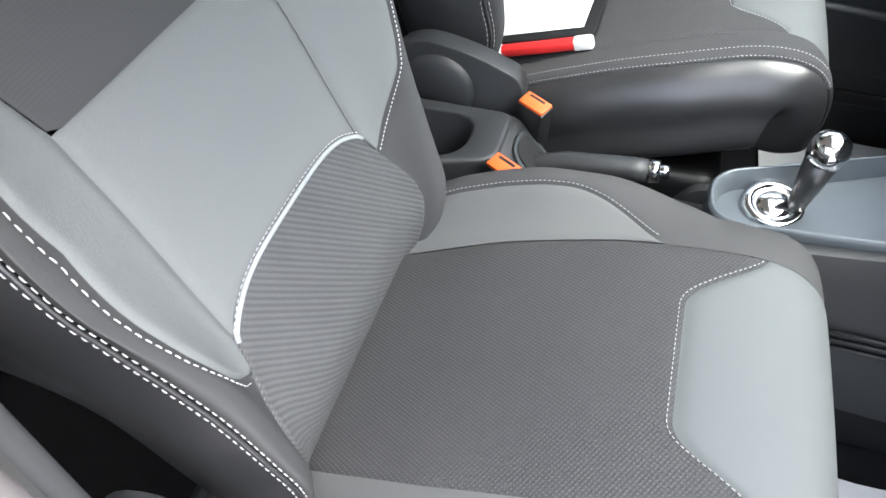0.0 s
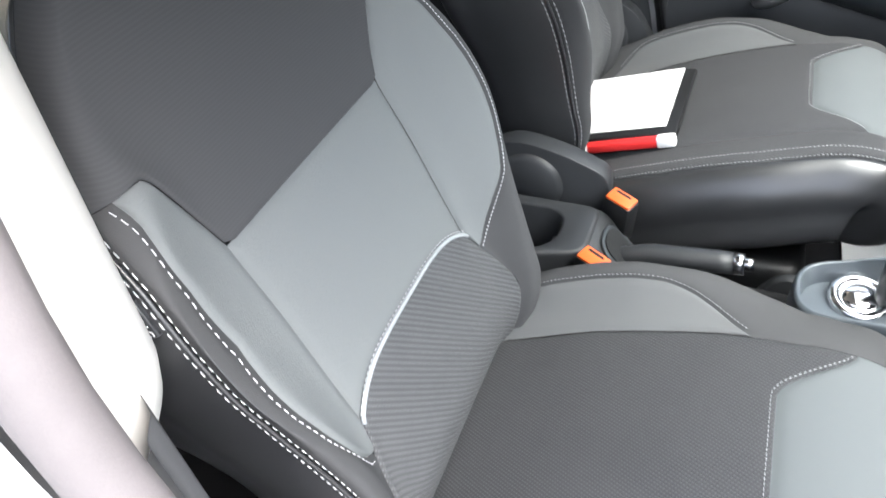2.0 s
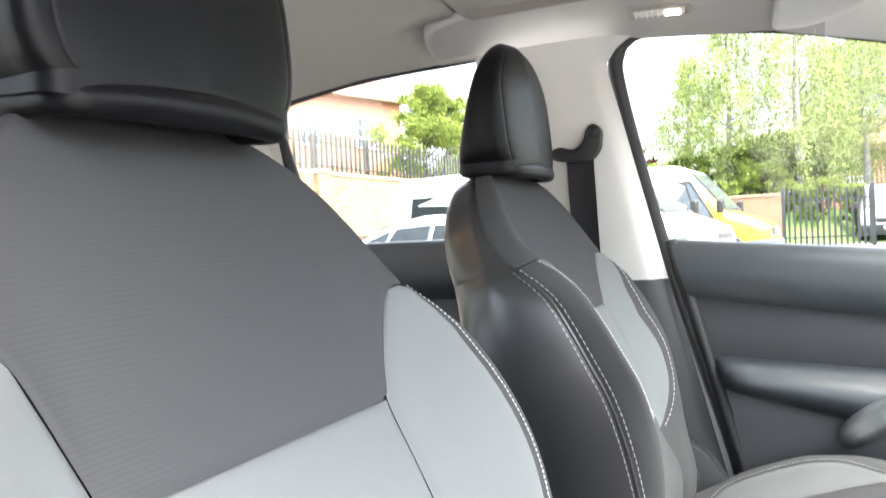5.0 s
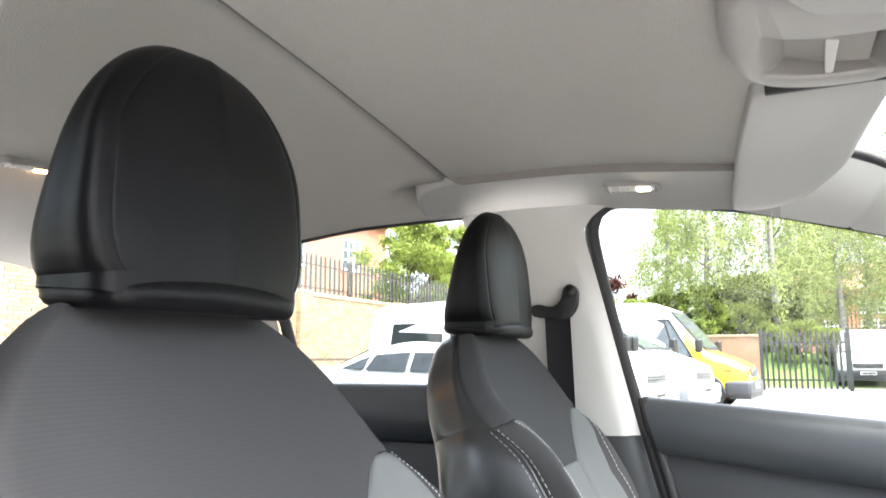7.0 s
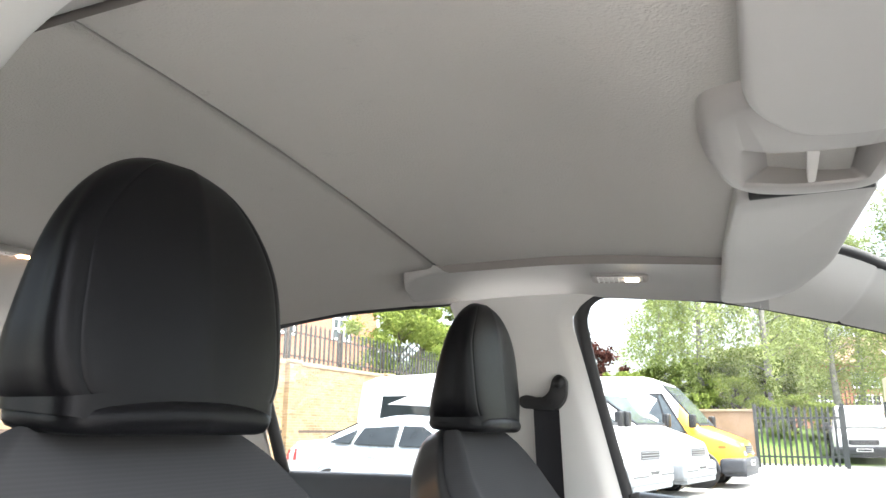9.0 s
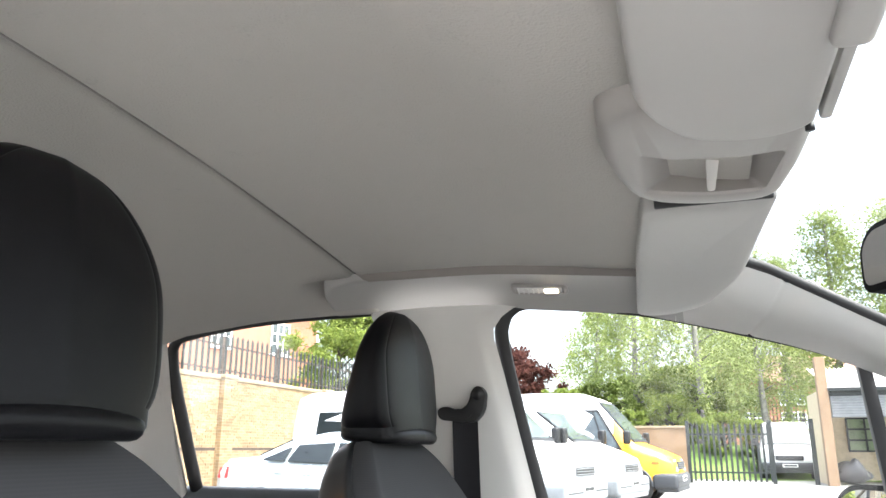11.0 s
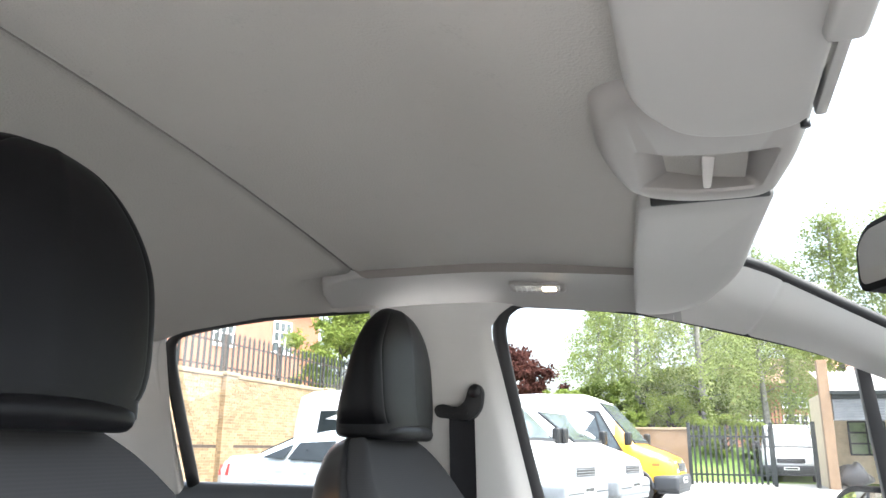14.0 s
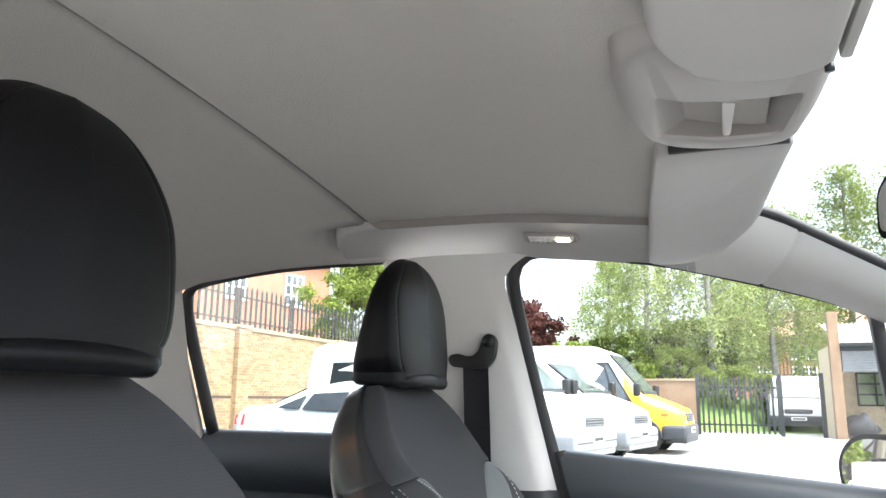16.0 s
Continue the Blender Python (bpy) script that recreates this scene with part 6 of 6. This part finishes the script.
garage = thing("garage", (6.5, 28, 0), "open fronted cream garage with a roller shutter and corrugated roof", "garage")
part("corner_pier", block(3.83, 4.13, 26.0, 26.4, 0, 4.02, 0.01, 1), BRICK_ORANGE, garage, "pale orange brick corner pier")
part("lintel", block(4.17, 11.0, 26.05, 26.35, 2.78, 2.95, 0.01, 1), STEEL_DARK, garage, "dark steel lintel")
part("shutter_box", block(4.17, 11.0, 26.12, 26.32, 2.10, 2.78, 0.0), SHUTTER, garage, smooth=False)
for i in range(8):
    part("shutter_slat", block(4.18, 10.98, 26.095, 26.125, 2.115 + 0.083 * i, 2.185 + 0.083 * i, 0.012, 2), SHUTTER, garage, "grey roller shutter slat")
part("back_wall", block(4.1, 11.2, 29.9, 30.1, 0, 3.0, 0.0), RENDER_CREAM, garage, "cream rendered back wall", smooth=False)
part("side_wall", block(3.95, 4.10, 26.4, 30.0, 0, 3.0, 0.0), RENDER_CREAM, garage, smooth=False)
gw = under(new("window"), garage)
part("pane", block(5.12, 6.30, 29.86, 29.90, 1.05, 2.20, 0.0), PANE_GREEN, gw, "window pane coloured like the greenery behind it", smooth=False)
for x in (5.12, 5.70, 6.28):
    part("glazing_bar", block(x - 0.03, x + 0.03, 29.82, 29.86, 1.05, 2.20), STEEL_DARK, gw, smooth=False)
for z in (1.05, 1.43, 1.81, 2.19):
    part("glazing_bar", block(5.1, 6.3, 29.815, 29.855, z - 0.03, z + 0.03), STEEL_DARK, gw, smooth=False)
part("roof", sheet(lambda u, v: (4.1 + 7.4 * u, 25.9 + 4.4 * v, 2.98 + 1.05 * v + 0.035 * math.sin(u * 7.4 / 0.15 * 2 * math.pi)), [i / 400 for i in range(401)], steps(4, False)), ROOF_SHEET, garage, "grey corrugated roof sheet")
part("eaves", block(4.1, 11.4, 25.88, 25.94, 2.92, 3.02), STEEL_DARK, garage, smooth=False)
bag = thing("refuse_bag", (4.9, 27.2, 0), "heap of crumpled black plastic sacks", "refuse bag")
bag_v, bag_f = sheet(lambda u, v: (4.68 + (0.52 * math.cos(2 * math.pi * u) * math.sin(math.pi * v)) * (1 + 0.35 * noise.noise((math.cos(6.28 * u) * 2, math.sin(6.28 * u) * 2, v * 4))), 27.2 + 0.4 * math.sin(2 * math.pi * u) * math.sin(math.pi * v), 0.02 + 0.85 * (0.5 + 0.5 * math.cos(math.pi * v)) * (0.85 + 0.5 * math.sin(math.pi * v) * noise.noise((math.cos(6.28 * u) * 1.5, math.sin(6.28 * u) * 1.5, 3)))), steps(36, False), steps(18, False))
part("sack", (bag_v, bag_f), PLASTIC_BAG, bag)


# ---- houses beyond ----
def house(m, w, d, h, wall, label, windows, name="house"):
    """A brick house; windows of (x, z, width, height) on its front, which faces -y."""
    hs = thing(name, (0, 0, 0), label, "house")
    part("wall", block(-w / 2, w / 2, 0, d, 0, h, 0.0), wall, hs, smooth=False)
    part("roof", prism([(-0.4, h - 0.05), (d / 2, h + d * 0.33), (d + 0.4, h - 0.05), (d + 0.4, h - 0.15), (-0.4, h - 0.15)], (-w / 2 - 0.3, w / 2 + 0.3), "yz"), ROOF_TILE, hs, "brown tiled roof", smooth=False)
    part("chimney", block(w * 0.2, w * 0.2 + 0.7, d / 2 - 0.4, d / 2 + 0.4, h + d * 0.2, h + d * 0.33 + 1.0), wall, hs, smooth=False)
    for x, z, ww, hh in windows:
        wn = under(new("window"), hs)
        part("pane", block(x - ww / 2, x + ww / 2, -0.02, 0.02, z, z + hh), GLASS_DARK, wn, "dark pane", smooth=False)
        for i in range(4):
            q = x - ww / 2 + ww * i / 3
            part("glazing_bar", block(q - 0.045, q + 0.045, -0.05, -0.02, z, z + hh), FRAME_WHITE, wn, "white glazing bar", smooth=False)
        for i in range(4):
            q = z + hh * i / 3
            part("glazing_bar", block(x - ww / 2 - 0.05, x + ww / 2 + 0.05, -0.055, -0.025, q - 0.04, q + 0.04), FRAME_WHITE, wn, "white glazing bar", smooth=False)
        part("sill", block(x - ww / 2 - 0.1, x + ww / 2 + 0.1, -0.12, 0.0, z - 0.1, z - 0.02), FRAME_WHITE, wn, smooth=False)
    hs.matrix_basis = m
    return hs


house(pose(-21.5, 30.0, 0, 0, 0, 74), 12, 8, 8.6, BRICK_RED, "red brick house with white window frames above the wall", [(-0.5, 5.85, 1.2, 1.6), (3.3, 5.85, 1.2, 1.6), (-0.5, 2.4, 1.2, 1.6), (-4.4, 5.85, 1.2, 1.6)])
house(pose(13.0, 72, 0.0, 0, 0, 0), 22, 8, 7.0, BRICK_RED, "row of red brick houses beyond the trees", [(-8.6 + 3.3 * i, 4.9, 2.0, 1.2) for i in range(6)] + [(-8.6 + 3.3 * i, 2.9, 2.0, 1.3) for i in range(6)])


# ---- trees and bushes ----
def leaf_cloud(centres, count, size, seed):
    """Many small leaf tufts scattered round the given (x, y, z, radius, flatten) clumps."""
    rnd = random.Random(seed)
    verts, faces = [], []
    weights = [c[3] ** 2 for c in centres]
    for c in rnd.choices(centres, weights, k=count):
        while True:
            p = Vector((rnd.uniform(-1, 1), rnd.uniform(-1, 1), rnd.uniform(-1, 1)))
            if p.length < 1:
                break
        p = p * (0.35 + 0.65 * rnd.random())
        q = Vector((c[0] + p.x * c[3], c[1] + p.y * c[3], c[2] + p.z * c[3] * c[4]))
        a = Vector((rnd.gauss(0, 1), rnd.gauss(0, 1), rnd.gauss(0, 1) - 0.6)).normalized()
        b = a.orthogonal().normalized()
        s = size * rnd.uniform(0.6, 1.5)
        n = len(verts)
        verts += [q, q + a * s * 0.5 + b * s * 0.32, q + a * s, q + a * s * 0.5 - b * s * 0.32]
        faces.append((n, n + 1, n + 2, n + 3))
    return verts, faces


def tree(name, height, spread, seed, leaf, label, category="tree", weeping=0.0, count=6500, size=0.16, bark=BARK, at=(0, 0, 0)):
    rnd = random.Random(seed)
    t = thing(name, (0, 0, 0), label, category)
    lean = Vector((rnd.uniform(-0.3, 0.3), rnd.uniform(-0.3, 0.3), 0))
    trunk = [Vector((0, 0, height * f)) + lean * f * f + Vector((0.08 * math.sin(7 * f + seed), 0.08 * math.cos(5 * f + seed), 0)) for f in [i / 8 * 0.92 for i in range(9)]]
    shapes = [tube(trunk, [0.16 * height / 10 * (1 - 0.1 * i) + 0.015 for i in range(9)], 9)]
    clumps = []
    for i in range(30):
        f = 0.24 + 0.74 * (i / 29) ** 0.9
        base = trunk[0].lerp(trunk[-1], min(f / 0.95, 1))
        reach = spread * (0.5 + 0.6 * rnd.random()) * (1 - max(0, f - 0.5) * 1.5) * min(1, 0.45 + f * 1.3)
        a = 2.4 * i + rnd.uniform(-0.5, 0.5)
        tip = base + Vector((math.cos(a) * reach, math.sin(a) * reach, reach * (0.55 - weeping * 0.5)))
        mid = base.lerp(tip, 0.5) + Vector((0, 0, reach * 0.15))
        shapes.append(tube([base, mid, tip], [0.045 * (1.1 - f) + 0.012, 0.02, 0.006], 5))
        r = (0.42 + 0.5 * rnd.random()) * height / 10 * 1.25
        clumps.append((tip.x, tip.y, tip.z, r, 0.8 + weeping))
        clumps.append((mid.x, mid.y, mid.z, r * 0.75, 0.7 + weeping))
        if weeping:
            clumps.append((tip.x * 1.06, tip.y * 1.06, tip.z - r * 1.3, r * 0.6, 2.0))
    part("trunk", joined(*shapes), bark, t, "bark trunk with thin limbs")
    crown = part("crown", leaf_cloud(clumps, count, size, seed), leaf, t, smooth=False)
    tagged(crown, kind="stuff")
    t.matrix_basis = pose(*at)
    return t


birch = tree("birch_tree", 11.0, 2.3, 3, LEAF, "light green birch tree with hanging twigs", weeping=0.7, count=15000, size=0.12, at=(-2.6, 36, 0.6))
birch2 = tree("birch_tree", 11.5, 2.5, 8, LEAF, "light green birch tree with hanging twigs", weeping=0.6, count=15000, size=0.12, at=(0.3, 35, 0.6))
tagged(birch, group="birch trees")
tagged(birch2, group="birch trees")
for src, x, y, s, turn in ((birch, 2.9, 37, 0.95, 80), (birch2, 6.4, 38, 1.05, 200), (birch, 9.5, 36, 1.1, 140), (birch2, 13.0, 38, 1.0, 20), (birch2, -5.0, 40, 0.82, 300), (birch, 4.5, 42, 1.0, 250), (birch, 1.6, 43, 0.9, 310), (birch, 17.5, 34, 1.1, 10), (birch2, 22.0, 30, 1.05, 120)):
    copy_thing(src, pose(x, y, 0.6, 0, 0, turn) @ Matrix.Scale(s, 4))
tree("copper_tree", 6.2, 2.4, 21, LEAF_RED, "dark copper leaved tree in the distance", count=7000, size=0.22, at=(-9.2, 38, 0))
bush = tree("bush", 3.4, 1.9, 31, LEAF_BUSH, "yellow-green bush on the bank", "bush", count=9000, size=0.11, bark=BARK_DARK, at=(-5.4, 33.5, 0.2))
tagged(bush, group="bushes")
for x, y, s, turn in ((-3.0, 33.2, 0.75, 60), (0.8, 32.6, 0.7, 150), (2.2, 33.0, 0.62, 20), (6.4, 33.6, 0.85, 210), (-0.9, 33.6, 0.95, 280), (7.2, 35.0, 1.0, 330), (-7.5, 35.0, 0.9, 100), (3.3, 35.2, 0.55, 45), (-2.0, 36.5, 1.25, 10), (-0.3, 37.0, 1.2, 130), (-4.6, 37.0, 1.2, 230), (8.6, 39.0, 1.3, 75), (-0.4, 40.0, 1.5, 290), (-10.0, -0.8, 0.7, 10), (-10.2, -2.4, 0.75, 100), (-9.8, 0.7, 0.65, 200)):
    copy_thing(bush, pose(x, y, 0.1, 0, 0, turn) @ Matrix.Scale(s, 4))
side_tree = tree("garden_tree", 7.5, 2.6, 44, LEAF_BUSH, "yellow-green garden tree behind the palisade", count=15000, size=0.13, bark=BARK_DARK, at=(-14.0, 27.4, 0))
tagged(side_tree, group="garden trees")
for x, y, s, turn in ((-14.8, 31.0, 1.0, 90), (-13.6, 33.5, 1.05, 170), (-18.0, 2.0, 1.1, 40), (-15.0, -3.0, 1.0, 220)):
    copy_thing(side_tree, pose(x, y, 0, 0, 0, turn) @ Matrix.Scale(s, 4))

# ---- single bricks of the boundary wall ----
brick = bpy.data.meshes.new("brick")
bv, bf = box(-0.012, 0.012, -0.1075, 0.1075, -0.0325, 0.0325)
brick.from_pydata(bv, [], bf)
brick.materials.append(BRICK_BUFF)
rest_v, rest_f = [], []
placed = 0
for row in range(38):
    z = 0.0375 + 0.075 * row
    if abs(z - 1.0875) < 0.03:
        continue
    yy = 7.5 + (0.1125 if row % 2 else 0)
    while yy < 24:
        near = 1.75 < z < 2.85 and 11.6 < yy < 16.4 and placed < 300
        dx = random.uniform(-0.003, 0.005)
        if near:
            ob = new("brick", brick)
            ob.location = (WX + dx, yy, z)
            under(ob, boundary)
            placed += 1
        else:
            n = len(rest_v)
            rest_v += [(a + WX + dx, b + yy, c + z) for a, b, c in bv]
            rest_f += [tuple(i + n for i in f) for f in bf]
        yy += 0.225
tagged(part("brickwork", (rest_v, rest_f), BRICK_BUFF, boundary, "buff bricks with recessed joints", smooth=False), kind="stuff")

# ---- the plain outside of the car, closing it in front, behind and below ----
bonnet = part("bonnet", body_loft([(1.10, 0.78, 0.25, 0.78, 0.98, 0.64), (1.40, 0.80, 0.25, 0.76, 0.92, 0.66), (1.72, 0.76, 0.26, 0.68, 0.82, 0.60), (1.88, 0.64, 0.30, 0.58, 0.68, 0.48)], 0), PAINT_WHITE, None)
tagged(bonnet, "plain white painted front end of the car", "car body", kind="structure")
tailgate = part("tailgate", body_loft([(-1.48, 0.66, 0.30, 0.80, 0.94, 0.58), (-1.31, 0.72, 0.25, 0.86, 1.0, 0.62)], 0), PAINT_WHITE, None)
tagged(tailgate, "plain white painted tail of the car", "car body", kind="structure")
running = thing("road_wheels", (0.1, 0, 0), "black tyres on grey steel rims under the car", "wheels")
for x in (1.36, -1.10):
    for y in (0.72, -0.72):
        road_wheel(running, (x, y, 0.30), 0.30, 0.18)
